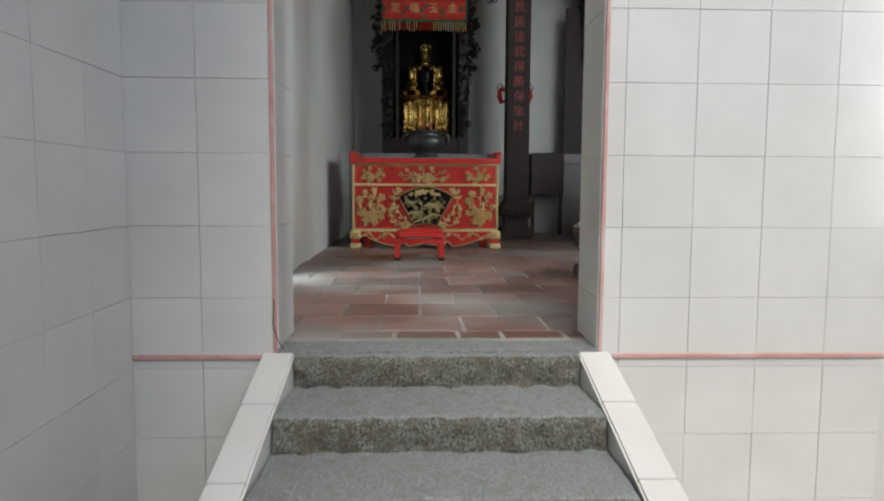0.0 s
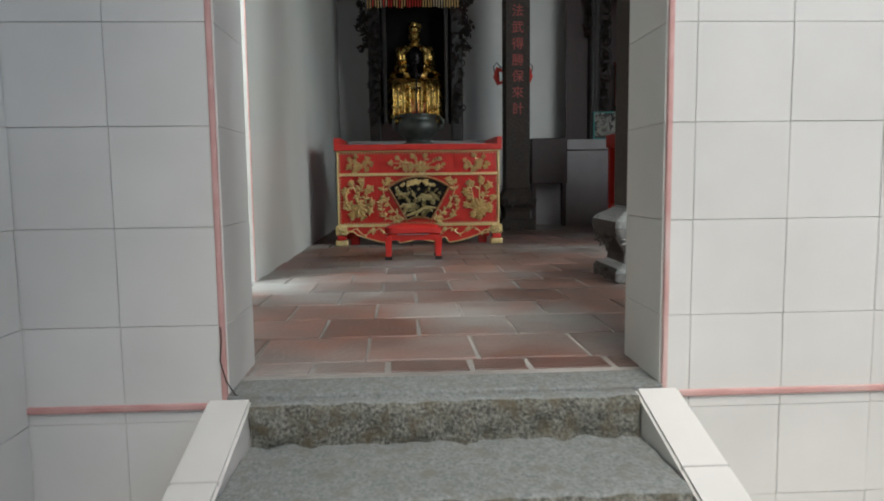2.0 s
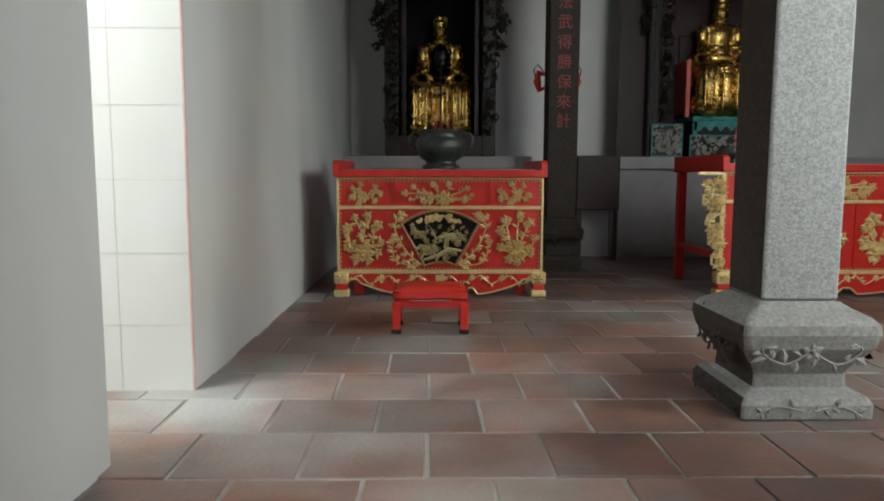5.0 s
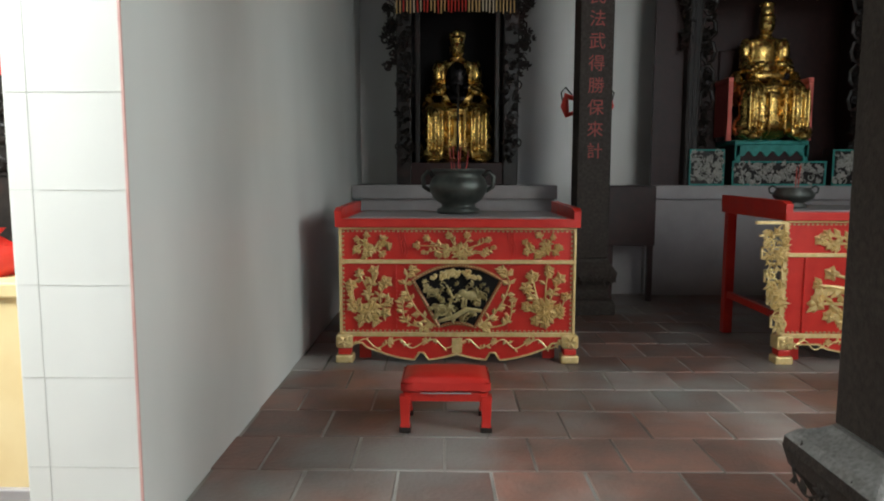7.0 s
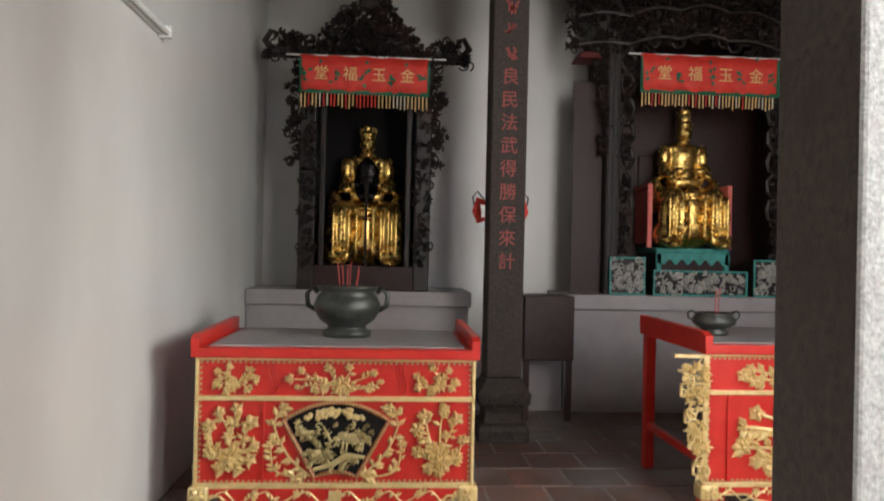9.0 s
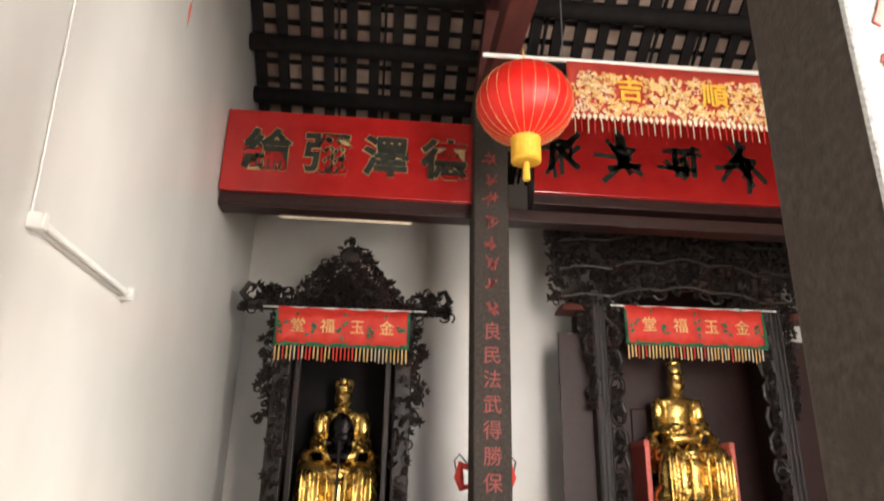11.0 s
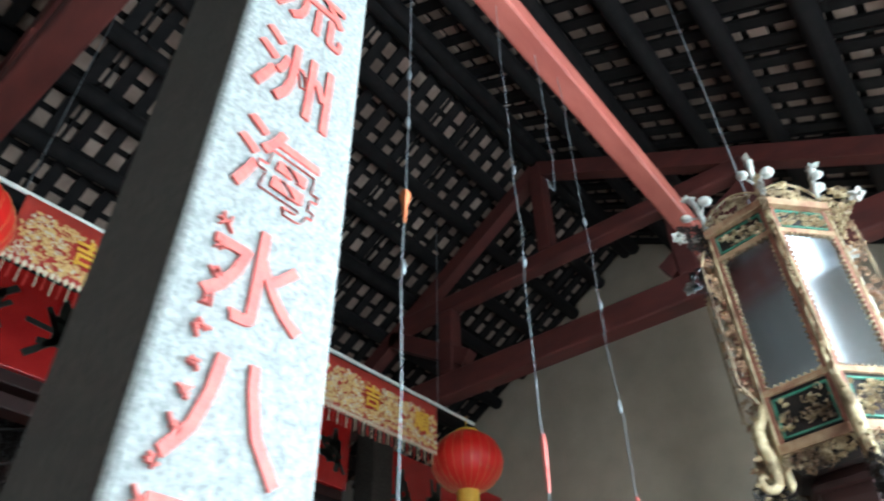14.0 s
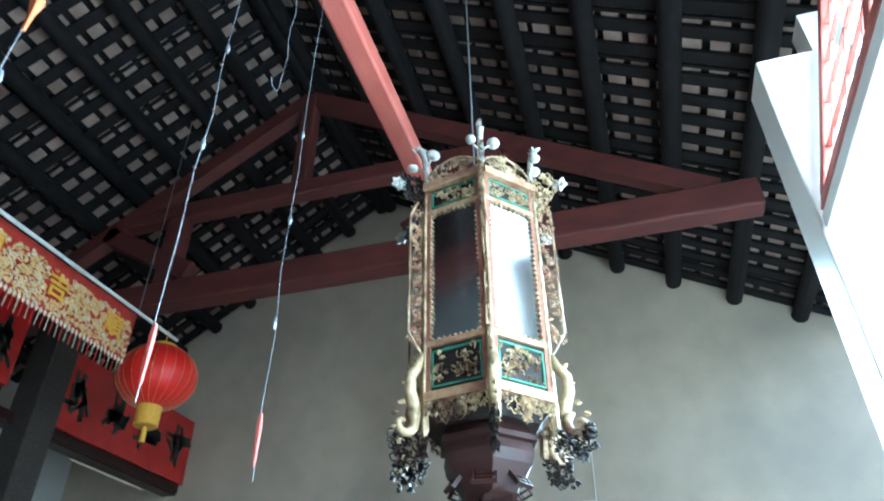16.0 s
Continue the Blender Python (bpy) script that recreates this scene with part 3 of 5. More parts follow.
# ---- altars ----
def altar(x0, x1, y0, depth, height, label, seed, fan):
    """A red table with a carved and gilded front, a deck with upturned ends, and clawed feet."""
    a = thing("altar_table", 0, y0, 0, label, "altar", "altars")
    rng = random.Random(seed)
    w = x1 - x0
    part("tabletop", box_mesh(x0 - .02, x1 + .02, -.03, depth, height - .055, height, .006), RED, a)
    part("top_panel", box_mesh(x0 + .06, x1 - .06, .05, depth - .03, height, height + .006), LEDGE, a, "grey stone slab let into the top")
    for sx, xe in ((1, x0 - .02), (-1, x1 + .02)):
        bm = bmesh.new()
        prof = [(-.03, 0), (-.03, .055), (.02, .075), (depth, .085), (depth, 0)]
        ring = [[bm.verts.new((xe + o, y, height - .005 + z)) for y, z in prof] for o in (0, sx * .045)]
        bm.faces.new(ring[0])
        bm.faces.new(ring[1][::-1])
        for k in range(len(prof)):
            bm.faces.new((ring[0][k], ring[0][k - 1], ring[1][k - 1], ring[1][k]))
        part("upturned_end", bm, RED, a)
    zt, zm, zb, zf = height - .07, height - .28, .19, .0
    part("front_panel", box_mesh(x0 + .01, x1 - .01, .02, .06, zb - .02, height - .055), RED, a)
    gold = [(x0, x1, zt, zt + .014), (x0, x1, zm - .012, zm + .014), (x0, x1, zb - .014, zb + .014), (x0, x0 + .018, zb, zt), (x1 - .018, x1, zb, zt)]
    for g in gold:
        part("gilt_moulding", box_mesh(g[0], g[1], -.004, .022, g[2], g[3], .004), GOLD, a)
    bm = bmesh.new()
    n = int(w / .03)
    for k in range(n):
        xx = x0 + .03 + (w - .06) * k / (n - 1)
        for z in (zt - .012, zb + .022):
            add_box(bm, xx - .007, xx + .007, .012, .021, z - .005, z + .005)
    for k in range(int((zt - zb) / .03)):
        for xx in (x0 + .027, x1 - .027):
            add_box(bm, xx - .005, xx + .005, .012, .021, zb + .03 * k + .008, zb + .03 * k + .022)
    part("beading", bm, OLIVE, a)
    if fan:
        for f0, f1, st in ((.05, .22, 5), (.30, .68, 8), (.77, .94, 5)):
            part("carving", foliage(x0 + f0 * w, x0 + f1 * w, zm + .02, zt - .02, rng, st + 2, .038, .018, .028, .0045, .02, 9), GOLD, a, "gilded carved flowers")
        for f in (.26, .72):
            part("drape_groove", tubes([[(x0 + (f + .012 * k) * w + .012 * math.sin(j), .016, zm + .03 + .028 * j) for j in range(7)] for k in range(3)], .003), RED, a)
        for f0, f1 in ((.03, .225), (.775, .97)):
            part("carving", foliage(x0 + f0 * w, x0 + f1 * w, zb + .04, zm - .02, rng, 9, .052, .018, .042, .006, .026, 15), GOLD, a, "gilded carved blossoms and birds")
        cx, zc = x0 + .5 * w, zb + .03
        arc = [(-.29 + .58 * k / 16, .33 + .1 * (1 - (k / 8 - 1) ** 2)) for k in range(17)] + [(.118 - .236 * k / 6, .02 + .025 * (1 - (k / 3 - 1) ** 2)) for k in range(7)]
        fan_pts = [(cx + x, zc + z) for x, z in arc]
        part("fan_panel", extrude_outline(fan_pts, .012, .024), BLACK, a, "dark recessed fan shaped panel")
        part("fan_frame", tubes([[(x, .006, z) for x, z in fan_pts + fan_pts[:1]]], .013, 6), FANFRAME, a, "red gold beaded fan border")
        bm = bmesh.new()
        for (xa, za), (xb, zb2) in zip(fan_pts, fan_pts[1:] + fan_pts[:1]):
            n = max(1, int(math.hypot(xb - xa, zb2 - za) / .018))
            for q in range(n):
                bmesh.ops.create_icosphere(bm, subdivisions=1, radius=.0055, matrix=Matrix.Translation((xa + (xb - xa) * q / n, -.008, za + (zb2 - za) * q / n)))
        part("fan_beading", bm, OLIVE, a)
        # pine canopy, rocks and two grazing animals
        bm = bmesh.new()
        for q in range(46):
            x = rng.uniform(-.17, .15)
            bmesh.ops.create_icosphere(bm, subdivisions=1, radius=rng.uniform(.012, .02), matrix=Matrix.Translation((cx + x, -.004, zc + .335 + .04 * (1 - (x / .2) ** 2) + rng.uniform(-.022, .022))))
        part("canopy_relief", bm, GOLD, a, "clustered gilt pine canopy")
        for ax, az, sc in ((.09, .235, 1.0), (-.1, .15, .8), (-.16, .26, .6)):
            bm = bmesh.new()
            for px, pz, rx, rz in ((0, 0, .062, .032), (-.055, .012, .03, .026), (-.085, -.004, .024, .016), (.05, .004, .03, .03)):
                bmesh.ops.create_icosphere(bm, subdivisions=2, radius=1, matrix=Matrix.Translation((cx + ax + px * sc, -.006, zc + az + pz * sc)) @ Matrix.Diagonal((rx * sc, .018, rz * sc, 1)))
            for px in (-.05, -.03, .04, .058):
                tube(bm, [(cx + ax + px * sc, -.004, zc + az - .015 * sc), (cx + ax + (px - .006) * sc, -.004, zc + az - .075 * sc)], [.01 * sc, .007 * sc], 6)
            tube(bm, [(cx + ax + .075 * sc, -.004, zc + az + .015 * sc), (cx + ax + .095 * sc, -.004, zc + az - .03 * sc)], [.006, .003], 5)
            part("animal_relief", bm, OLIVE, a, "tarnished gilt grazing animal", True)
        bm = bmesh.new()
        tube(bm, [(cx - .02, .0, zc + .06), (cx - .06, -.004, zc + .14), (cx - .03, -.004, zc + .22), (cx - .07, -.004, zc + .3)], [.014, .012, .01, .007], 6)
        tube(bm, [(cx - .12, .0, zc + .06), (cx - .02, -.006, zc + .09), (cx + .06, -.006, zc + .14), (cx + .16, -.004, zc + .13)], [.012, .018, .02, .01], 6)
        part("rock_relief", bm, OLIVE, a)
        inside_fan = lambda x, z: z < zc + .33 and abs(x - cx) < .09 + .15 * (z - zc) / .33
        part("fan_relief", scrolls(cx - .25, cx + .25, zc + .05, zc + .32, rng, 70, .032, .006, .03, inside_fan), OLIVE, a, "tarnished gilt leaves and clouds")
        bm = bmesh.new()
        for sx in (-1, 1):
            vine(bm, [(cx + sx * .14, zc + .02), (cx + sx * .26, zc + .13), (cx + sx * .34, zc + .3), (cx + sx * .29, zc + .4)], rng, .007, 26, .055, .018, .035, .018)
            vine(bm, [(cx + sx * .16, zc + .01), (cx + sx * .33, zc + .05), (cx + sx * .36, zc + .2)], rng, .006, 20, .05, .018, .03, .018)
        part("fan_foliage", bm, GOLD, a)
        for f in (.235, .715):
            part("panel_edge", box_mesh(x0 + f * w, x0 + f * w + .012, .008, .022, zb + .02, zm - .02), RED, a)
    else:
        part("carving", foliage(x0 + .06 * w, x0 + .42 * w, zm + .03, zt - .03, rng, 12, .07, .018, .04, .008, .02, 11), GOLD, a, "gilded grape vine")
        part("carving", foliage(x0 + .58 * w, x0 + .94 * w, zm + .03, zt - .03, rng, 12, .07, .018, .04, .008, .02, 11), GOLD, a, "gilded grape vine")
        for f0, f1 in ((.06, .34), (.37, .63), (.66, .94)):
            part("carving", foliage(x0 + f0 * w, x0 + f1 * w, zb + .03, zm - .02, rng, 13, .095, .018, .06, .011, .026, 12), GOLD, a, "gilded fruit tree with pomegranates")
            part("panel_edge", box_mesh(x0 + f0 * w - .03, x0 + f0 * w - .012, .006, .022, zb + .02, zm - .02), RED, a)
        for sx, xe in ((-1, x0), (1, x1)):
            bm = bmesh.new()
            for q in ((0, .012, .2, zt + .01), (.012, .19, zt - .01, zt + .01)):
                add_box(bm, *sorted((xe + sx * q[0], xe + sx * q[1])), -.004, .018, q[2], q[3])
            for k in range(9):
                z = .24 + .075 * k
                reach = .05 + .13 * (z - .2) / (zt - .2)
                add_box(bm, *sorted((xe + sx * .01, xe + sx * reach)), -.002, .014, z, z + .013)
                if k % 2:
                    add_box(bm, *sorted((xe + sx * (reach - .013), xe + sx * reach)), -.002, .014, z - .07, z + .013)
            part("pierced_bracket", bm, GOLD, a, "pierced gilt fretwork bracket")
            bm = scrolls(min(xe, xe + sx * .15), max(xe, xe + sx * .15), .24, zt - .03, rng, 80, .05, .002, .02, lambda x, z: abs(x - xe) < .04 + .1 * (z - .2) / (zt - .2))
            part("bracket_leaves", bm, GOLD, a)
    # apron with a scalloped lower edge
    top, pts = zb - .014, []
    n = 48
    for k in range(n + 1):
        u = -1 + 2 * k / n
        z = .10 - .085 * max(0, math.cos(math.pi * (abs(u) - .32) * 1.05)) + (.05 if abs(abs(u) - .3) < .035 else 0) + .03 * (abs(u) > .82)
        pts.append((x0 + .02 + (w - .04) * (u + 1) / 2, max(.012, z)))
    part("apron", extrude_outline([(x0 + .02, top)] + [(x1 - .02, top)] + pts[::-1], .005, .04), RED, a)
    part("apron_edge", tubes([[(x, .002, z + .004) for x, z in pts]], .007), GOLD, a)
    bm = bmesh.new()
    m = 6 if fan else 12
    for k in range(m):
        xa = x0 + .09 + (w - .18) * k / m
        vine(bm, [(xa, .12), (xa + .3 * w / m, .16), (xa + .6 * w / m, .1), (xa + .95 * w / m, .15)], rng, .005, 7, .032, .003, .026, .012)
    add_box(bm, (x0 + x1) / 2 - .033, (x0 + x1) / 2 + .033, -.008, .006, .07, .165)
    part("apron_carving", bm, GOLD, a)
    for xe, sx in ((x0, 1), (x1, -1)):
        xc = xe + sx * .03
        bm = box_mesh(xc - .055, xc + .055, -.02, .09, .1, .19, .014)
        ft = part("foot", bm, GOLD, a, "gilded lion mask foot")
        bm = bmesh.new()
        blossom(bm, xc, .145, .045, rng, -.018, .02)
        part("mask_carving", bm, GOLD, ft)
        part("foot", box_mesh(xc - .042, xc + .042, -.012, .08, .055, .1, .01), RED, a)
        part("foot", box_mesh(xc - .058, xc + .058, -.02, .09, 0, .055, .012), GOLD, a)
        part("rear_leg", box_mesh(xc - .035, xc + .035, depth - .1, depth - .03, 0, height - .055, .006), RED, a)
        part("side_rail", box_mesh(xc - .02, xc + .02, .06, depth - .06, .28, .33, .004), RED, a)
        part("inner_leg", box_mesh(xc + sx * .12 - .04, xc + sx * .12 + .04, .12, .18, 0, height - .055, .004), RED, a)
    return a


altar(-.275, 1.262, 8.87, .95, .95, "red lacquered altar table with gilded carving against the pale wall", 3, True)
altar(2.60, 5.42, 8.87, 1.0, 1.0, "long red altar table with pierced gilt brackets", 5, False)

# kneeling stool
stool = thing("kneeling_stool", .425, 7.78, 0, "low red kneeling stool with a padded vinyl top", "stool")
bm = bmesh.new()
add_box(bm, -.215, .215, -.14, .15, .195, .255)
bmesh.ops.subdivide_edges(bm, edges=bm.edges[:], cuts=6, use_grid_fill=True)
for v in bm.verts:
    if v.co.z > .25:
        v.co.z += .022 * (1 - (v.co.x / .215) ** 4) * (1 - (v.co.y / .15) ** 4)
bmesh.ops.bevel(bm, geom=[e for e in bm.edges if e.calc_face_angle(0) > 1], offset=.012, segments=2, affect="EDGES")
part("seat", bm, CUSHION, stool, "padded red vinyl seat", True)
part("apron", box_mesh(-.2, .2, -.125, .135, .15, .2, .006), RED, stool)
for sx in (-1, 1):
    for y in (-.115, .12):
        part("leg", square_loft([(.02, 0), (.024, .03), (.021, .05), (.026, .18)], .2), RED, moved_parent := stool).matrix_basis = Matrix.Translation((sx * .195, y, 0))
        part("foot_cap", box_mesh(sx * .195 - .028, sx * .195 + .028, y - .028, y + .028, 0, .028, .006), DARKWOOD, stool)
part("stitching", box_mesh(-.12, .12, -.146, -.139, .196, .2), LEDGE, stool)


# ---- vessels ----
def urn(x, y, z, s, label, tall=True):
    u = thing("incense_urn", x, y, z, label, "urn", "incense urns")
    if tall:
        prof = [(.15, 0), (.155, .03), (.125, .045), (.12, .065), (.17, .1), (.205, .16), (.21, .2), (.19, .25), (.165, .275), (.19, .3), (.195, .315), (.17, .318), (.15, .29)]
    else:
        prof = [(.085, 0), (.09, .02), (.07, .035), (.1, .05), (.13, .07), (.14, .095), (.11, .13), (.125, .14), (.1, .142), (.09, .12)]
    part("body", lathe([(r * s, h * s) for r, h in prof], 32), BRONZE, u, "dark patinated bronze body", True)
    r0 = prof[5][0] * s
    for sx in (-1, 1):
        h, q = prof[5][1] * s, (1 if tall else .42)
        part("handle", tubes([[(sx * r0 * .96, 0, h), (sx * r0 * 1.2, 0, h + .03 * q), (sx * r0 * 1.24, 0, h + .1 * q), (sx * r0 * 1.08, 0, h + .14 * q), (sx * r0 * .9, 0, h + .11 * q)]], .016 * q, 8), BRONZE, u, "", True)
    part("ash", lathe([(prof[-1][0] * s * .98, prof[-1][1] * s - .02), (prof[-1][0] * s * .9, prof[-1][1] * s)], 20), LEDGE, u)
    rg = random.Random(int(x * 100))
    for k in range(7 if tall else 3):
        a, b = rg.uniform(-.05, .05) * s, rg.uniform(-.05, .05) * s
        part("incense_stick", tubes([[(a, b, prof[-1][1] * s - .02), (a * 1.5, b * 1.5, prof[-1][1] * s + rg.uniform(.1, .19))]], .003, 5), INCENSE, u)
    return u


urn(.505, 9.42, .956, 1.0, "large dark bronze incense urn on the altar")
urn(2.86, 9.32, 1.006, 1.0, "small dark bronze incense bowl on the altar", False)

# ---- ledges behind the altars ----
def ledge(x0, x1, label):
    l = thing("altar_ledge", 0, 0, 0, label, "ledge", "altar ledges")
    part("body", box_mesh(x0, x1, 11.5, 12.29, -.012, .99), LEDGE, l)
    part("slab", box_mesh(x0 - .0, x1 + .02, 11.44, 12.29, .99, 1.13, .008), LEDGE, l, "pale rendered top slab")


ledge(-.55, 1.52, "grey rendered masonry ledge along the back wall")
ledge(2.46, 5.55, "grey rendered masonry ledge under the main shrine")
ledge(6.5, 8.58, "grey rendered masonry ledge by the gable wall")
low = thing("low_plinth", 0, 0, 0, "dark low masonry plinth between the ledges", "plinth")
part("body", box_mesh(1.53, 2.45, 11.56, 12.29, -.012, .54), LEDGE, low)
part("dark_box", box_mesh(1.98, 2.44, 11.1, 11.54, .55, 1.13, .01), BROWNWOOD, low, "dark brown box")
part("leg", box_mesh(2.38, 2.43, 11.12, 11.17, -.012, .55), BROWNWOOD, low)
part("leg", box_mesh(1.99, 2.04, 11.12, 11.17, -.012, .55), BROWNWOOD, low)
part("sign", box_mesh(1.86, 1.95, 11.6, 11.62, .6, .74), RED, low, "small red plate")


# ---- shrines ----
def carved_block(x0, x1, z0, z1, y, seed):
    b = thing("carved_block", (x0 + x1) / 2, y, z0, "pale carved relief block in a dark frame on the ledge", "carved block", "carved blocks")
    w, h = (x1 - x0) / 2, z1 - z0
    part("core", box_mesh(-w, w, 0, .2, 0, h, .006), DARKWOOD, b)
    for q in ((-w, w, 0, .018), (-w, w, h - .018, h), (-w, -w + .018, .018, h - .018), (w - .018, w, .018, h - .018)):
        part("frame", box_mesh(q[0], q[1], -.012, .004, q[2], q[3], .003), TEAL, b)
    part("relief", scrolls(-w + .035, w - .035, .035, h - .035, random.Random(seed), int(500 * w * h * 2) + 24, .045, -.002, .018), PALE, b, "pale carved flowers")


for x0, x1, z0, z1, sd in ((-.07, .17, 1.13, 1.30, 1), (.84, 1.08, 1.13, 1.30, 2), (2.90, 3.26, 1.13, 1.50, 3), (3.34, 4.30, 1.13, 1.38, 4), (4.36, 4.74, 1.13, 1.50, 5)):
    carved_block(x0, x1, z0, z1, 11.56, sd)


def valance(x0, x1, y, z0, z1, label, seed, text, ink, fringe=.15, border=True):
    v = thing("valance", 0, y, 0, label, "valance", "valances")
    rg = random.Random(seed)
    def cloth(a, b, c, d, off, n=40):
        bm = bmesh.new()
        rows = [[bm.verts.new((a + (b - a) * k / n, off + .006 * math.sin(k * .9 + j) * j, c + (d - c) * (1 - j / 3) + (0 if j else .006 * math.sin(k * .7)))) for k in range(n + 1)] for j in range(4)]
        for r0, r1 in zip(rows, rows[1:]):
            for k in range(n):
                bm.faces.new((r0[k], r0[k + 1], r1[k + 1], r1[k]))
        e = bmesh.ops.extrude_face_region(bm, geom=bm.faces[:])["geom"]
        bmesh.ops.translate(bm, verts=[q for q in e if isinstance(q, bmesh.types.BMVert)], vec=(0, .005, 0))
        return bm
    part("cloth", cloth(x0, x1, z0, z1, 0), CLOTH, v, "red silk cloth", True)
    if border:
        part("border", cloth(x0 - .01, x1 + .01, z0 - .025, z0 + .012, -.012), GREEN, v, "green trim")
        for q in (x0 - .004, x1 - .012):
            part("border", cloth(q, q + .02, z0, z1 - .03, -.012, 3), GREEN, v)
    n = max(4, len(text) * 2 + 1)
    h = z1 - z0
    bm = bmesh.new()
    for k in range(n):
        xx = x0 + (x1 - x0) * (k + .5) / n
        if k % 2 == 0 or not text:
            for _ in range(5):
                leaf(bm, xx + rg.uniform(-.02, .02), z0 + h * rg.uniform(.25, .6), rg.random() * 6, .06, .03, -.022, .004)
        if k % 3 == 1:
            leaf(bm, xx, z1 - .04, rg.random() * 6, .05, .03, -.022, .004)
    part("embroidery", bm, GREEN if border else EMBROID, v)
    for k, ch in enumerate(text):
        written("character", ch, h * .42, ink, pose(x0 + (x1 - x0) * (2 * k + 1.5) / n, -.018, z0 + h * .47), .002, v)
    for k in range(int((x1 - x0) / .034)):
        xx = x0 + .017 + .034 * k
        bm = tubes([[(xx, 0, z0 - .02), (xx + rg.uniform(-.004, .004), .004, z0 - fringe * rg.uniform(.85, 1.05))]], .007, 5)
        part("fringe", bm, rg.choice((EMBROID, EMBROID, CLOTH, CREAM)), v)
    part("rod", tubes([[(x0 - .13, .012, z1), (x1 + .16, .012, z1 + .01)]], .008), WHITEPAINT, v, "pale curtain rod")
    return v


def shrine_small():
    s = thing("shrine", 0, 11.5, 0, "dark carved wooden shrine with a peaked crest on the ledge", "shrine", "shrines")
    rg = random.Random(12)
    for x in (-.02, 1.06):
        part("post", box_mesh(x - .075, x + .075, -.02, .12, 1.13, 3.26, .012), DARKWOOD, s)
        part("post_carving", scrolls(x - .07, x + .07, 1.35, 3.15, rg, 120, .055, -.022, .02), DARKWOOD, s)
        part("inner_post", box_mesh(x + (.11 if x < .5 else -.16), x + (.16 if x < .5 else -.11), .03, .1, 1.13, 3.2, .008), DARKWOOD, s)
    for sx, x in ((-1, -.1), (1, 1.14)):
        bm = scrolls(min(x, x + sx * .13), max(x, x + sx * .13), 2.3, 3.24, rg, 90, .06, .03, .03, lambda a, b: abs(a - x) < .05 + .08 * math.sin(b * 9) ** 2)
        part("side_wing", bm, DARKWOOD, s, "pierced scroll wing")
    part("side_panel", box_mesh(-.09, -.06, .1, .78, 1.13, 3.2), BROWNWOOD, s)
    part("side_panel", box_mesh(1.1, 1.13, .1, .78, 1.13, 3.2), BROWNWOOD, s)
    # near-black colour stands for the deep shade inside the shrine
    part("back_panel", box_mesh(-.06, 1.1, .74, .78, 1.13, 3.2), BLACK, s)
    part("roof_panel", box_mesh(-.12, 1.16, .0, .78, 3.2, 3.27), BROWNWOOD, s)
    part("floor_panel", box_mesh(-.06, 1.1, .0, .74, 1.131, 1.36, .01), BROWNWOOD, s)
    def crest(x, z):
        u = abs(x - .52)
        return z < 3.29 + max(.14 + .1 * math.cos(u * 9), .74 - 1.05 * u if u < .5 else 0, .3 - 4 * abs(u - .82)) - .02 and not (u * u + (z - 3.84) ** 2 < .0085)
    pts = [(-.36, 3.29)]
    for k in range(61):
        x = -.42 + 1.88 * k / 60
        u = abs(x - .52)
        pts.append((x, 3.29 + .55 * max(.14 + .1 * math.cos(u * 9), .74 - 1.05 * u if u < .5 else 0, .3 - 4 * abs(u - .82))))
    pts.append((1.40, 3.29))
    part("crest_board", extrude_outline(pts, .0, .03), DARKWOOD, s)
    part("crest_carving", scrolls(-.44, 1.48, 3.27, 4.05, rg, 620, .062, -.004, .045, crest), DARKWOOD, s, "pierced carved dragons and leaves")
    part("medallion", lathe([(.095, 0), (.1, .02), (.08, .03), (.02, .034)], 24), DARKWOOD, s).matrix_basis = pose(.52, 0, 3.83, 90)
    for sx in (-1, 1):
        part("finial", tubes([[(.52 + sx * .72, -.02, 3.36), (.52 + sx * .88, -.03, 3.34), (.52 + sx * .95, -.03, 3.43), (.52 + sx * .9, -.03, 3.52), (.52 + sx * .83, -.03, 3.5)]], [.035, .04, .034, .026, .016], 7), DARKWOOD, s)
    return s


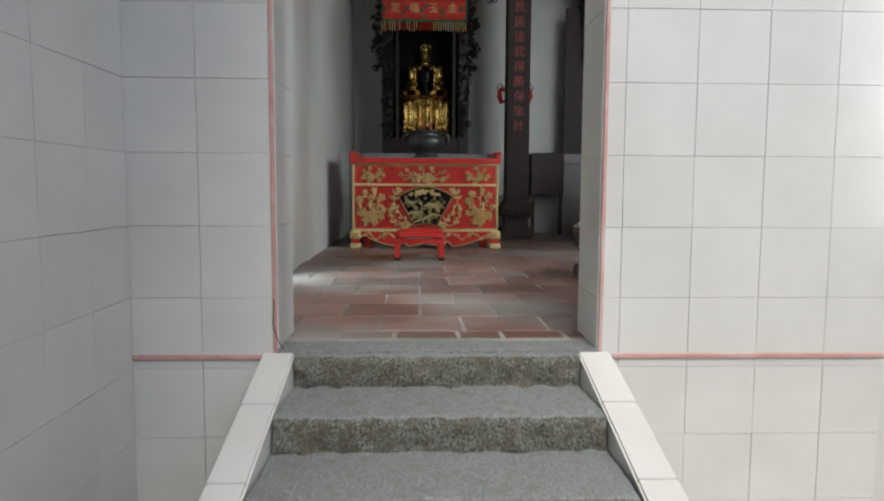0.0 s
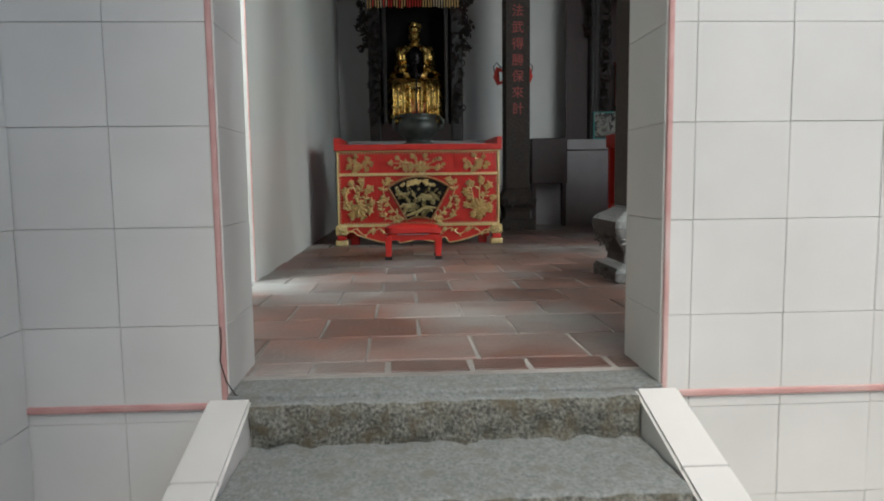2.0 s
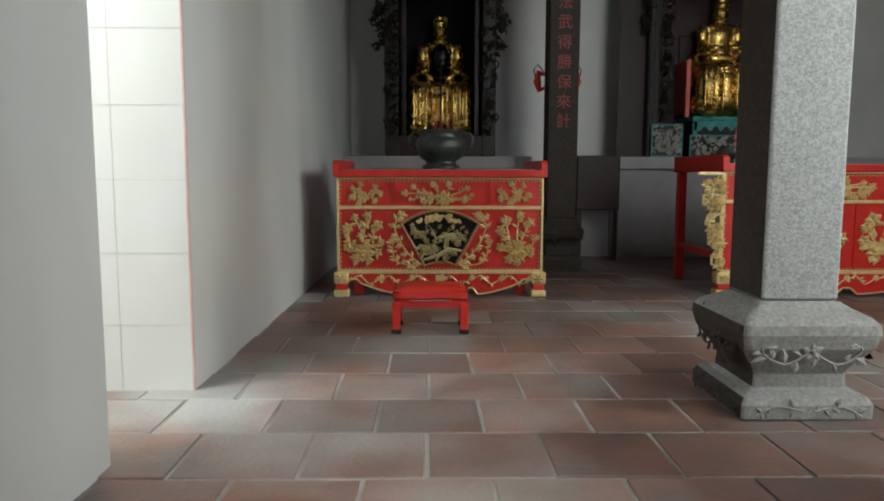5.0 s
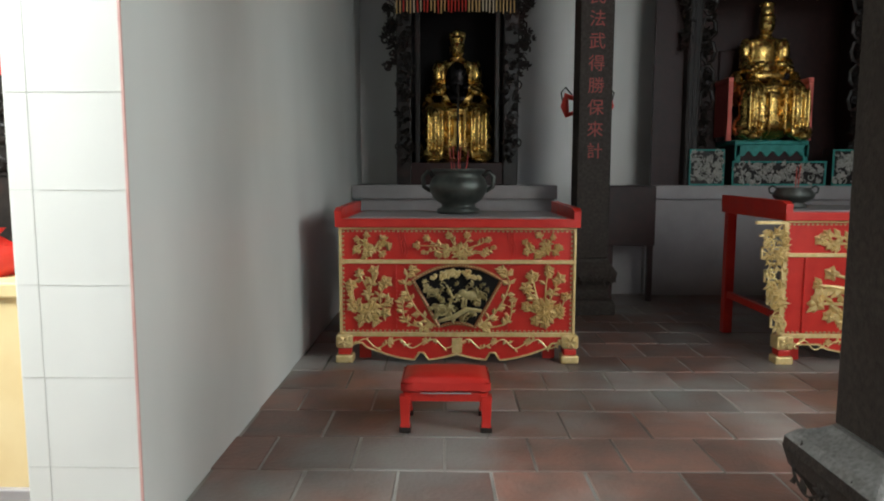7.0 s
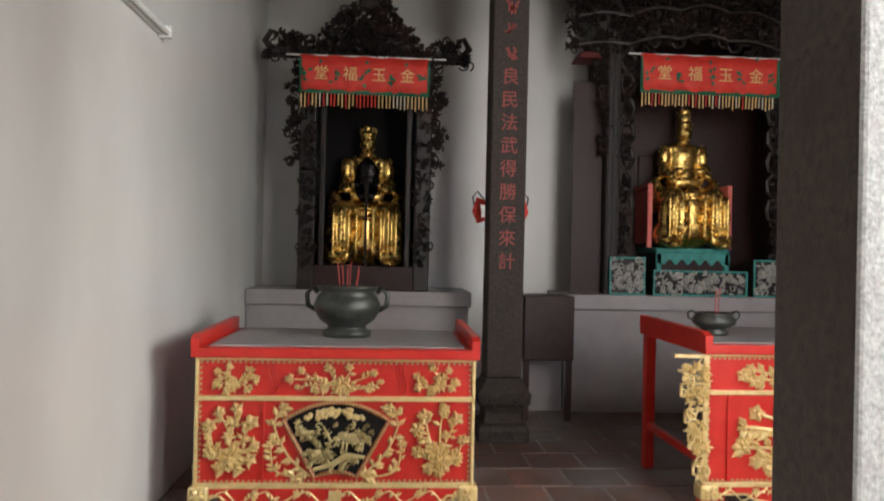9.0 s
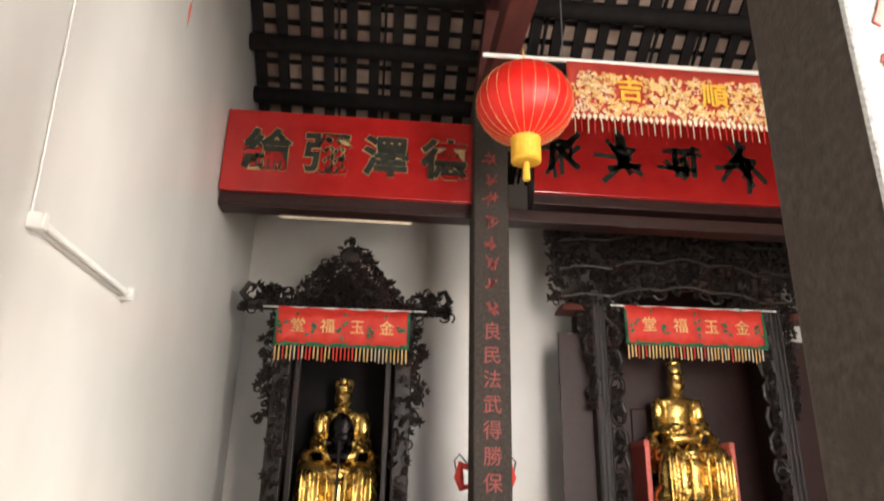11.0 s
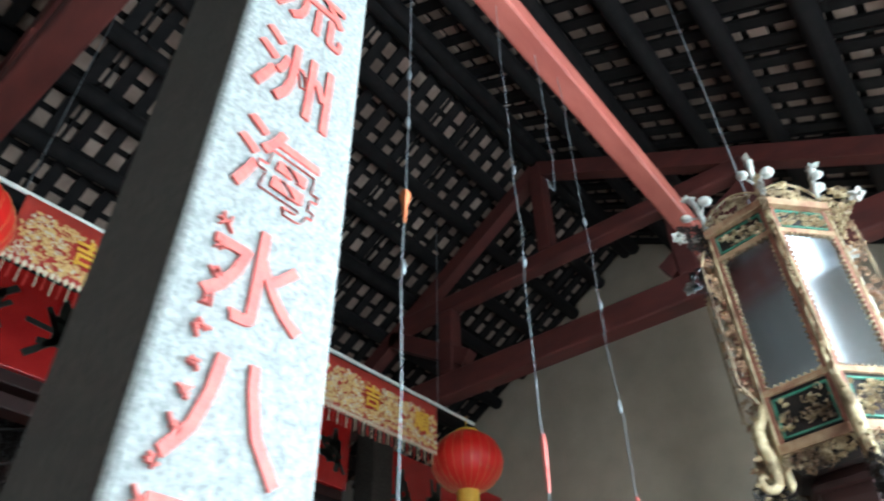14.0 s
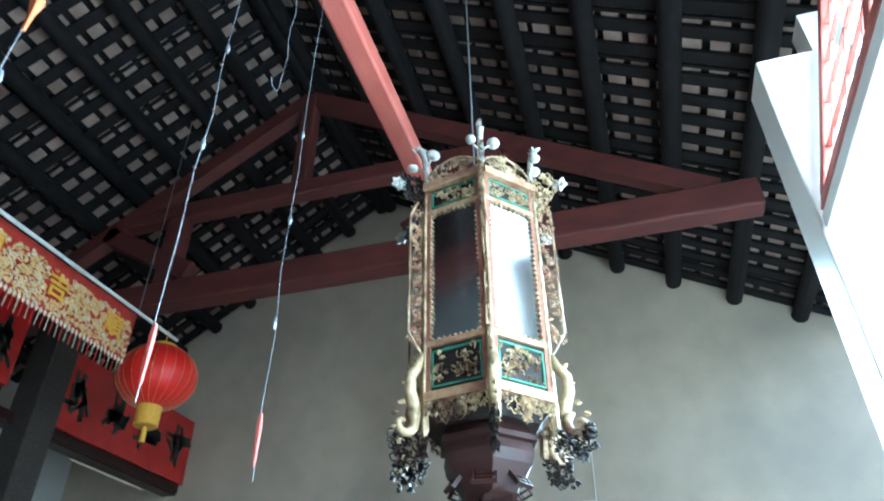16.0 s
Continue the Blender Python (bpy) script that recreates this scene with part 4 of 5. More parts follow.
def shrine_large():
    s = thing("shrine", 0, 11.62, 0, "tall dark carved wooden shrine with scalloped arch on the ledge", "shrine", "shrines")
    rg = random.Random(13)
    for x in (2.93, 4.72):
        part("post", box_mesh(x - .07, x + .07, -.02, .12, 1.13, 3.66, .012), DARKWOOD, s)
        part("post_groove", tubes([[(x + d, -.024, 1.2), (x + d, -.024, 3.6)] for d in (-.045, 0, .045)], .012), DARKWOOD, s)
        sx = 1 if x < 4 else -1
        curls = []
        for k in range(7):
            zc = 2.0 + .24 * k
            curls.append([(x + sx * (.14 + .07 * math.cos(a * .9 + 3.1 * (k % 2))), .0, zc + .11 * math.sin(a * .9)) for a in range(8)])
        for q in curls:
            part("scroll", tubes([q], .022, 6), DARKWOOD, s)
        part("inner_carving", scrolls(min(x, x + sx * .3), max(x, x + sx * .3), 1.3, 3.5, rg, 170, .06, .01, .03, lambda a, b, x=x: .08 < abs(a - x) < .16 + .1 * max(0, (b - 2.6))), DARKWOOD, s)
        part("outer_carving", scrolls(min(x, x - sx * .26), max(x, x - sx * .26), 2.5, 3.6, rg, 130, .06, .01, .03, lambda a, b, x=x: .05 < abs(a - x) < .1 + .08 * (b - 2.4)), DARKWOOD, s)
        part("wing_cap", square_loft([(.02, 0), (.13, .0), (.1, .06), (.03, .1)], .3), REDWOOD, s).matrix_basis = Matrix.Translation((x - sx * .27, .03, 3.42))
    part("side_panel", box_mesh(2.56, 2.86, .1, .14, 1.13, 3.24), BROWNWOOD, s, "plain brown red side panel")
    part("side_panel", box_mesh(4.79, 5.09, .1, .14, 1.13, 3.24), BROWNWOOD, s, "plain brown red side panel")
    part("side_wall", box_mesh(2.86, 2.89, .14, .66, 1.13, 3.7), BROWNWOOD, s)
    part("side_wall", box_mesh(4.76, 4.79, .14, .66, 1.13, 3.7), BROWNWOOD, s)
    part("back_panel", box_mesh(2.86, 4.79, .63, .66, 1.13, 3.7), BROWNWOOD, s)
    part("roof_panel", box_mesh(2.8, 4.85, .05, .66, 3.7, 3.76), BROWNWOOD, s)
    def arch(x, z):
        u = abs(x - 3.825)
        low = 3.55 + .12 * math.cos(u * 3.0) + (.0 if u < .5 else -.1)
        return z > low and z < 4.4 - .1 * (u > 1.15)
    pts = []
    for k in range(41):
        x = 2.5 + 2.65 * k / 40
        u = abs(x - 3.825)
        pts.append((x, 3.64 + .1 * math.cos(u * 3.0) + .025 * math.cos(u * 22) + (.0 if u < 1.05 else .28)))
    part("arch_board", extrude_outline([(2.5, 4.3), (5.15, 4.3)] + pts[::-1], .03, .06), DARKWOOD, s)
    part("arch_carving", scrolls(2.46, 5.2, 3.5, 4.42, rg, 760, .08, .025, .05, arch), DARKWOOD, s, "dense dark leaf carving")
    waves = []
    for z, r in ((3.62, .1), (3.9, .13), (4.2, .08)):
        waves.append([(2.55 + 2.55 * k / 40, -.03, z + .06 * math.cos((k - 20) / 20 * 3.5) + r * .4 * abs(math.sin(k * .39))) for k in range(41)])
    part("arch_moulding", tubes(waves, .02, 6), DARKWOOD, s)
    return s


shrine_small()
shrine_large()
valance(-.1, 1.09, 11.42, 2.97, 3.30, "red silk valance with green border and gold fringe", 1, "堂福玉金", EMBROID)
valance(3.17, 4.56, 11.54, 3.13, 3.49, "red silk valance with gold characters and fringe", 2, "堂福玉金", EMBROID)


# ---- statues ----
def remeshed(name, blobs, voxel, material, x, y, z, label):
    bm = bmesh.new()
    for px, py, pz, rx, ry, rz, ax in blobs:
        px, rx = px * 1.32, rx * 1.32
        bmesh.ops.create_icosphere(bm, subdivisions=3, radius=1, matrix=Matrix.LocRotScale((px, py, pz), Euler((radians(ax), 0, 0)), (rx, ry, rz)))
    o = tagged(moved(finish(name, bm, material, True), x, y, z), label, "statue", "gilded statues")
    md = o.modifiers.new("skin", "REMESH")
    md.mode, md.voxel_size, md.use_smooth_shade = "VOXEL", voxel, True
    sm = o.modifiers.new("soften", "SMOOTH")
    sm.factor, sm.iterations = .5, 3
    return o


def seated(crown):
    b = [(0, .05, .95, .125, .12, .2, 0), (0, .06, .75, .14, .13, .2, 0), (0, .0, 1.22, .064, .078, .105, 0), (0, .03, 1.11, .04, .05, .08, 0),
         (0, .04, 1.05, .145, .09, .065, 0), (0, -.075, 1.205, .01, .014, .026, 0), (.057, 0, 1.22, .01, .018, .032, 0), (-.057, 0, 1.22, .01, .018, .032, 0), (0, -.062, 1.165, .02, .016, .01, 0), (0, -.058, 1.25, .04, .016, .012, 0)]
    for sx in (-1, 1):
        b += [(sx * .155, .03, .95, .05, .07, .15, 0), (sx * .165, -.02, .8, .05, .08, .09, 0), (sx * .15, -.07, .77, .05, .13, .05, 20), (sx * .08, -.16, .79, .05, .05, .045, 0),
              (sx * .16, -.12, .52, .12, .22, .12, 0), (sx * .18, -.28, .32, .1, .1, .26, 0), (sx * .2, -.28, .08, .1, .13, .07, 0),
              (sx * .235, -.02, .55, .055, .1, .2, 0), (sx * .225, -.2, .14, .07, .14, .14, 0), (sx * .19, -.38, .03, .06, .1, .04, 0)]
        for k in range(4):
            b.append((sx * (.06 + .055 * k), -.345 - .01 * k, .3, .014, .03, .27, 0))
    b += [(0, -.22, .35, .08, .08, .3, 0), (0, -.1, .2, .26, .2, .2, 0), (0, -.2, .55, .1, .1, .04, 0), (0, -.12, .68, .13, .04, .06, 0)]
    for k in range(3):
        b.append((0, -.2 - .03 * k, .56 - .05 * k, .1 + .02 * k, .05, .012, 0))
    if crown:
        b += [(0, .01, 1.36, .055, .07, .08, 0), (0, .01, 1.44, .066, .065, .03, 0), (0, .0, 1.3, .066, .085, .018, 0)]
    else:
        b += [(0, 0, 1.31, .066, .085, .03, 0), (0, -.03, 1.37, .03, .03, .05, 0), (.05, -.02, 1.35, .022, .02, .04, 0), (-.05, -.02, 1.35, .022, .02, .04, 0)]
    return b


def beard_paint(m):
    """The black painted robe front and beard of one statue, in its own coordinates."""
    m = m.copy()
    m.name = "statue_gold_black_robe"
    N, L = m.node_tree.nodes, m.node_tree.links
    b = N["Principled BSDF"]
    co = N.new("ShaderNodeTexCoord")
    mp = N.new("ShaderNodeMapping")
    mp.inputs["Location"].default_value = (0, 0, -.84 / .235)
    mp.inputs["Scale"].default_value = (1 / .125, 0, 1 / .235)
    L.new(co.outputs["Object"], mp.inputs[0])
    ln = N.new("ShaderNodeVectorMath")
    ln.operation = "LENGTH"
    L.new(mp.outputs[0], ln.inputs[0])
    lt = N.new("ShaderNodeMath")
    lt.operation = "LESS_THAN"
    lt.inputs[1].default_value = 1.0
    L.new(ln.outputs["Value"], lt.inputs[0])
    mx = N.new("ShaderNodeMix")
    mx.data_type = "RGBA"
    L.new(lt.outputs[0], mx.inputs["Factor"])
    L.new(b.inputs["Base Color"].links[0].from_socket, mx.inputs["A"])
    mx.inputs["B"].default_value = (.012, .01, .01, 1)
    L.new(mx.outputs["Result"], b.inputs["Base Color"])
    return m


remeshed("statue", seated(False), .014, beard_paint(STATUEGOLD), .52, 11.98, 1.36, "seated gilded statue with a black beard inside the shrine")
remeshed("statue", seated(True), .014, STATUEGOLD, 3.82, 12.0, 1.60, "seated gilded statue with a tall crown on a red chair")
staff = thing("staff", .53, 11.62, 1.361, "thin gilt staff standing before the statue", "staff")
part("rod", tubes([[(0, 0, 0), (0, 0, .8)]], .012), DARKWOOD, staff)
ped = thing("pedestal", 3.8, 11.93, 1.13, "teal painted pedestal with scalloped apron under the statue", "pedestal")
part("core", box_mesh(-.36, .36, -.22, .28, 0, .42, .01), BROWNWOOD, ped)
part("top", box_mesh(-.38, .38, -.24, .3, .42, .47, .012), TEAL, ped)
bm = extrude_outline([(-.38, .42), (.38, .42)] + [(.38 - .76 * k / 32, .33 + .03 * math.cos(k * 1.2) - .05 * (k in (0, 1, 31, 32))) for k in range(33)], -.245, -.225)
part("apron", bm, TEAL, ped)
for x in (-.35, .35):
    part("leg", box_mesh(x - .025, x + .025, -.245, -.2, .24, .42, .006), TEAL, ped)
chair = thing("throne_chair", 3.82, 12.02, 1.60, "pinkish red painted throne chair", "chair")
for sx in (-1, 1):
    part("arm", box_mesh(sx * .42 - .03, sx * .42 + .03, -.2, .2, .6, .66, .015), PINKTAG, chair)
    part("arm_post", box_mesh(sx * .42 - .025, sx * .42 + .025, -.2, -.14, 0, .6, .008), PINKTAG, chair)
    part("arm_panel", box_mesh(sx * .42 - .012, sx * .42 + .012, -.14, .2, .05, .6), PINKTAG, chair)
part("backrest", box_mesh(-.4, .4, .2, .24, 0, 1.0, .01), BROWNWOOD, chair)
part("seat", box_mesh(-.4, .4, -.06, .2, .05, .3, .02), BROWNWOOD, chair)


# ---- boards, banner, lanterns ----
def board(x0, x1, z0, z1, label, text):
    b = thing("name_board", 0, 10.6, 0, label, "sign board", "name boards")
    part("panel", box_mesh(x0, x1, 0, .05, z0, z1, .008), REDBOARD, b, "glossy red panel")
    part("soffit", box_mesh(x0, x1, .05, .3, z0 - .09, z0 + .3, .008), BROWNWOOD, b, "dark red timber behind the panel")
    w = x1 - x0
    rg = random.Random(int(x0 * 7) + 30)
    if text:
        for k, ch in enumerate(text):
            xc = x0 + w * (.17 + .237 * k)
            for col, off, bold in ((OLIVE, -.006, .018), (INK, -.012, .011)):
                written("character", ch, .39, col, pose(xc, off, z0 + .47 * (z1 - z0)), .005, b, 1, bold)
    else:
        n = max(3, round(w / .55))
        for k in range(n):
            bm = bmesh.new()
            strokes(bm, x0 + w * (k + .5) / n, (z0 + z1) / 2, .42, rg, -.006, 12)
            part("character", bm, INK, b, "black brushed character")
    tb = thing("tube_light", (x0 + x1) / 2, 10.72, z0 - .19, "thin unlit fluorescent tube under the board", "tube light", "tube lights")
    part("tube", tubes([[(-.55, 0, 0.02), (.55, 0, .02)]], .011, 8), CREAM, tb)
    part("batten", box_mesh(-.57, .57, -.01, .01, .031, .041), BROWNWOOD, tb)


board(X_L + .01, 1.56, 4.06, 4.82, "red lacquered board with four black characters", "綸彌澤德")
board(2.1, 5.92, 4.2, 4.96, "long red board with black characters behind the banner", "")
board(6.45, X_R - .01, 4.06, 4.82, "red lacquered board with black characters by the gable", "")
tagged(finish("cross_beam", box_mesh(X_L + .005, X_R - .005, 10.67, 10.85, 3.95, 4.06, .01), BROWNWOOD), "dark brown cross beam between the rear columns", "beam")

ban = thing("banner", 0, 9.36, 0, "long embroidered red and gold silk banner with fringe", "banner")
bm = bmesh.new()
n = 80
rows = [[bm.verts.new((2.06 + 3.78 * k / n, .01 * math.sin(k * .5) * j / 4, 4.66 - .45 * j / 4 - .02 * math.sin(math.pi * k / n))) for k in range(n + 1)] for j in range(5)]
for r0, r1 in zip(rows, rows[1:]):
    for k in range(n):
        bm.faces.new((r0[k], r0[k + 1], r1[k + 1], r1[k]))
e = bmesh.ops.extrude_face_region(bm, geom=bm.faces[:])["geom"]
bmesh.ops.translate(bm, verts=[q for q in e if isinstance(q, bmesh.types.BMVert)], vec=(0, .006, 0))
part("cloth", bm, BANNERCLOTH, ban, "dark red silk", True)
rg = random.Random(77)
part("embroidery", scrolls(2.1, 5.8, 4.24, 4.55, rg, 1700, .03, -.016, .006, lambda x, z: ((x - 2.5 + .31) % .62 - .31) ** 2 + (z - 4.42) ** 2 > .012), EMBROID, ban, "gold embroidery")
part("embroidery", scrolls(2.1, 5.8, 4.22, 4.56, rg, 380, .03, -.018, .006, lambda x, z: ((x - 2.5 + .31) % .62 - .31) ** 2 + (z - 4.42) ** 2 > .016), CREAM, ban, "cream embroidery")
for k in range(6):
    written("character", "順" if k % 2 == 1 else "吉", .2, TASSEL, pose(2.5 + .31 + .62 * k - .31 + .0, -.024, 4.42), .003, ban, 1, .004)
bm = bmesh.new()
for k in range(94):
    x = 2.08 + .04 * k
    leaf(bm, x, 4.235, -math.pi / 2, .06, .034, -.012, .004)
part("scalloped_edge", bm, CREAM, ban)
for k in range(80):
    x = 2.1 + .047 * k
    part("fringe", tubes([[(x, 0, 4.2), (x + rg.uniform(-.004, .004), .0, 4.08 + rg.uniform(0, .02))]], .003, 5), CLOTH if k % 2 else CREAM, ban)
part("pole", tubes([[(1.46, .01, 4.66), (6.42, .01, 4.70)]], .016, 8), WHITEPAINT, ban, "long pale bamboo pole")
for x in (2.04, 5.86):
    part("cord", tubes([[(x, .01, 4.68), (x, .01, 7.1)]], .004, 5), WIRE, ban)


def red_lantern(x, y, z):
    l = thing("red_lantern", x, y, z, "round red silk lantern with a yellow tassel", "lantern", "red lanterns")
    seg, rings = 72, 18
    bm = bmesh.new()
    rr = []
    for j in range(rings + 1):
        t = math.pi * (.1 + .8 * j / rings)
        row = []
        for k in range(seg):
            a = 2 * math.pi * k / seg
            r = .335 * math.sin(t) * (1 - .02 * abs(math.sin(a * 12)))
            row.append(bm.verts.new((r * math.cos(a), r * math.sin(a), .29 * math.cos(t))))
        rr.append(row)
    for a, b in zip(rr, rr[1:]):
        for k in range(seg):
            bm.faces.new((a[k], b[k], b[(k + 1) % seg], a[(k + 1) % seg]))
    part("silk_globe", bm, LANTERN, l, "pleated red silk globe", True)
    ribs = []
    for k in range(24):
        a = 2 * math.pi * k / 24
        ribs.append([(.337 * math.sin(math.pi * (.1 + .8 * j / 10)) * math.cos(a), .337 * math.sin(math.pi * (.1 + .8 * j / 10)) * math.sin(a), .292 * math.cos(math.pi * (.1 + .8 * j / 10))) for j in range(11)])
    part("ribs", tubes(ribs, .0018, 4), EMBROID, l, "thin gold ribs")
    part("cap", lathe([(.11, .262), (.12, .275), (.11, .3), (.06, .31)], 24), TASSEL, l, "yellow cap")
    part("skirt", lathe([(.085, -.45), (.1, -.44), (.1, -.31), (.105, -.275), (.07, -.265)], 24), TASSEL, l, "yellow fringe skirt")
    part("tassel", lathe([(.022, -.58), (.026, -.57), (.02, -.45), (.012, -.44)], 12), TASSEL, l, "yellow tassel")
    part("cord", tubes([[(0, 0, .3), (0, 0, 4.72 - z)]], .006, 5), TASSEL, l)


red_lantern(1.75, 9.36, 4.27)
red_lantern(6.27, 9.36, 4.27)


# ---- palace lantern ----
def palace_lantern(cx, cy, R, turn):
    """Six glazed sides between posts with pierced radial fins, scroll brackets below, leaf fans and fruit sprigs above."""
    p = thing("palace_lantern", cx, cy, 0, "tall six sided dark wood palace lantern with cream gilt carving", "lantern")
    rg = random.Random(41)
    z0, z1 = 2.74, 3.77
    ap, w = R * math.cos(math.pi / 6), R / 2 - .012

    def put(name, bm, m, material, label="", smooth=False):
        bm.transform(m)
        return part(name, bm, material, p, label, smooth)

    for k in range(6):
        a = radians(turn) + k * math.pi / 3
        post = Matrix.Rotation(a, 4, "Z")
        radial = post @ Matrix.Translation((R, 0, 0))
        side = Matrix.Rotation(a + math.pi / 6, 4, "Z") @ Matrix.Translation((ap, 0, 0)) @ Matrix.Rotation(math.pi / 2, 4, "Z")
        put("post", box_mesh(R - .02, R + .012, -.014, .014, z0 - .03, z1, .004), post, CREAMGOLD, "cream gilt corner post")
        # pierced fin that stands out from the post
        put("fin_edge", tubes([[(.015, 0, z0 + .2), (.075, 0, z0 + .28), (.075, 0, z1 - .18), (.04, 0, z1 - .1)]], .006, 5), radial, CREAMGOLD)
        put("fin_carving", scrolls(.012, .07, z0 + .22, z1 - .12, rg, 110, .019, 0, .006), radial, FADEDGOLD, "pierced gilt fin")
        # sides: rails, stiles, carved panels in green frames, glass
        for name, q, m2 in (("cornice", (-w - .012, w + .012, -.03, .02, z1 - .035, z1), FADEDGOLD), ("rail", (-w, w, -.012, .012, z1 - .17, z1 - .148), FADEDGOLD),
                            ("rail", (-w, w, -.012, .012, z0 + .222, z0 + .245), FADEDGOLD), ("rail", (-w, w, -.024, .014, z0, z0 + .036), FADEDGOLD),
                            ("stile", (-w, -w + .016, -.01, .01, z0 + .036, z1 - .035), REDTRIM), ("stile", (w - .016, w, -.01, .01, z0 + .036, z1 - .035), REDTRIM),
                            ("glass_pane", (-w + .016, w - .016, .0, .005, z0 + .245, z1 - .17), GLASS),
                            ("panel", (-w + .016, w - .016, .002, .01, z0 + .036, z0 + .222), DARKWOOD), ("panel", (-w + .016, w - .016, .002, .01, z1 - .148, z1 - .035), DARKWOOD)):
            put(name, box_mesh(*q), side, m2)
        for za, zb in ((z0 + .055, z0 + .205), (z1 - .138, z1 - .048)):
            for q in ((-w + .02, w - .02, zb - .007, zb), (-w + .02, w - .02, za, za + .007), (-w + .02, -w + .027, za, zb), (w - .027, w - .02, za, zb)):
                put("panel_frame", box_mesh(q[0], q[1], -.008, .004, q[2], q[3]), side, GREENTRIM, "green painted panel frame")
            put("panel_carving", scrolls(-w + .03, w - .03, za + .012, zb - .012, rg, 42, .02, -.002, .012), side, CREAMGOLD, "gilt pierced carving")
        # beading round the glass
        bm = bmesh.new()
        for j in range(26):
            for xx in (-w + .02, w - .02):
                zz = z0 + .255 + (z1 - z0 - .435) * j / 25
                bmesh.ops.create_icosphere(bm, subdivisions=1, radius=.007, matrix=Matrix.Translation((xx, -.008, zz)))
        for j in range(9):
            for zz in (z0 + .25, z1 - .175):
                bmesh.ops.create_icosphere(bm, subdivisions=1, radius=.007, matrix=Matrix.Translation((-w + .03 + (2 * w - .06) * j / 8, -.008, zz)))
        put("beading", bm, side, CREAMGOLD)
        # cresting above, lobed skirt below
        crest_line = [(-w + 2 * w * j / 12, z1 + .03 + .085 * max(0, math.cos((j - 6) / 6 * 1.4)) ** .7) for j in range(13)]
        put("cresting_edge", tubes([[(x, -.004, z) for x, z in crest_line]], .005, 5), side, CREAMGOLD)
        put("cresting", scrolls(-w, w, z1, z1 + .12, rg, 60, .024, -.002, .008, lambda x, z: z - z1 < .03 + .08 * math.cos(x / w * 1.4)), side, CREAMGOLD, "pierced gilt cresting")
        put("skirt_carving", scrolls(-w, w, z0 - .085, z0, rg, 60, .024, -.01, .01, lambda x, z: z0 - z < .03 + .055 * math.cos(x / w * 1.5)), side, CREAMGOLD, "lobed gilt skirt carving")
        put("drop", square_loft([(.004, z0 - .12), (.014, z0 - .1), (.012, z0 - .03), (.016, z0)], .3), radial, CREAMGOLD)
        # dragon scroll bracket: a thick S with a coil at its foot
        coil = [(.085 + (.05 - .0042 * q) * math.cos(2.2 + q * .62), 0, z0 - .085 + (.05 - .0042 * q) * math.sin(2.2 + q * .62)) for q in range(11)]
        body = [(.012, 0, z0 + .2), (.03, 0, z0 + .14), (.06, 0, z0 + .1), (.062, 0, z0 + .04), (.045, 0, z0 - .01), (.04, 0, z0 - .05)]
        put("scroll_bracket", tubes([body + coil], [.01, .018, .022, .024, .024, .023] + [.022 - .0015 * q for q in range(11)], 8), radial, CREAMGOLD, "cream gilt dragon scroll bracket", True)
        bm = bmesh.new()
        for j, (x, z) in enumerate(((.075, z0 + .13), (.09, z0 + .06), (.105, z0 - .01), (.135, z0 - .05), (.14, z0 - .1), (.12, z0 - .14))):
            leaf(bm, x - .028, z, .7 - .35 * j, .035, .02, 0, .012)
            leaf(bm, x - .028, z, 1.2 - .35 * j, .028, .018, 0, -.012)
        put("bracket_leaves", bm, radial, CREAMGOLD)
        # dark pierced leaf skirt behind the bracket
        put("lower_leaves", scrolls(-.03, .17, z0 - .27, z0 - .1, rg, 60, .024, 0, .015, lambda x, z: (x - .07) ** 2 + (z - z0 + .15) ** 2 < .0062), radial, DARKWOOD, "dark pierced leaf pendant")
        # leaf fan at the top corner, with pale blossom; sprig with two fruits above
        # corners turned from the window take dark wood: shade put into the colour
        put("leaf_fan", scrolls(0, .13, z1 - .17, z1 + .05, rg, 90, .022, 0, .012, lambda x, z: x < .02 + .1 * min(1, (z - z1 + .17) / .12)), radial, DARKWOOD if k in (2, 3, 4, 5) else CREAMGOLD, "pierced leaf fan")
        bm = bmesh.new()
        blossom(bm, .135, z1 - .03, .042, rg, 0, .02)
        put("corner_blossom", bm, radial, PALE, "pale carved blossom")
        lean = .03 if k % 2 else .045
        put("flower_finial", tubes([[(-.005, 0, z1), (0, .005, z1 + .09), (.012, 0, z1 + .17), (lean, 0, z1 + .21)]], [.011, .013, .014, .018], 7), radial, PALE, "pale carved stem", True)
        bm = bmesh.new()
        for q in range(6):
            leaf(bm, lean, z1 + .2, .3 + q * .42, .045, .024, .008 * (q % 3) - .01, .01)
        put("finial_flower", bm, radial, PALE)
        for x, y, z, r in ((.0, .06, z1 + .15, .027), (.045, -.045, z1 + .13, .022)):
            bm = bmesh.new()
            bmesh.ops.create_icosphere(bm, subdivisions=2, radius=r, matrix=Matrix.Translation((x, y, z)) @ Matrix.Diagonal((1.25, 1.1, .8, 1)))
            tube(bm, [(0, 0, z1 + .1), (x * .6, y * .7, z - .01)], .005, 5)
            put("finial_fruit", bm, radial, PALE, "round carved fruit", True)
    part("roof_plate", lathe([(R * .95, z1 + .004), (R * .95, z1 + .02), (.05, z1 + .06)], 6), DARKWOOD, p).matrix_basis = Matrix.Rotation(radians(turn), 4, "Z")
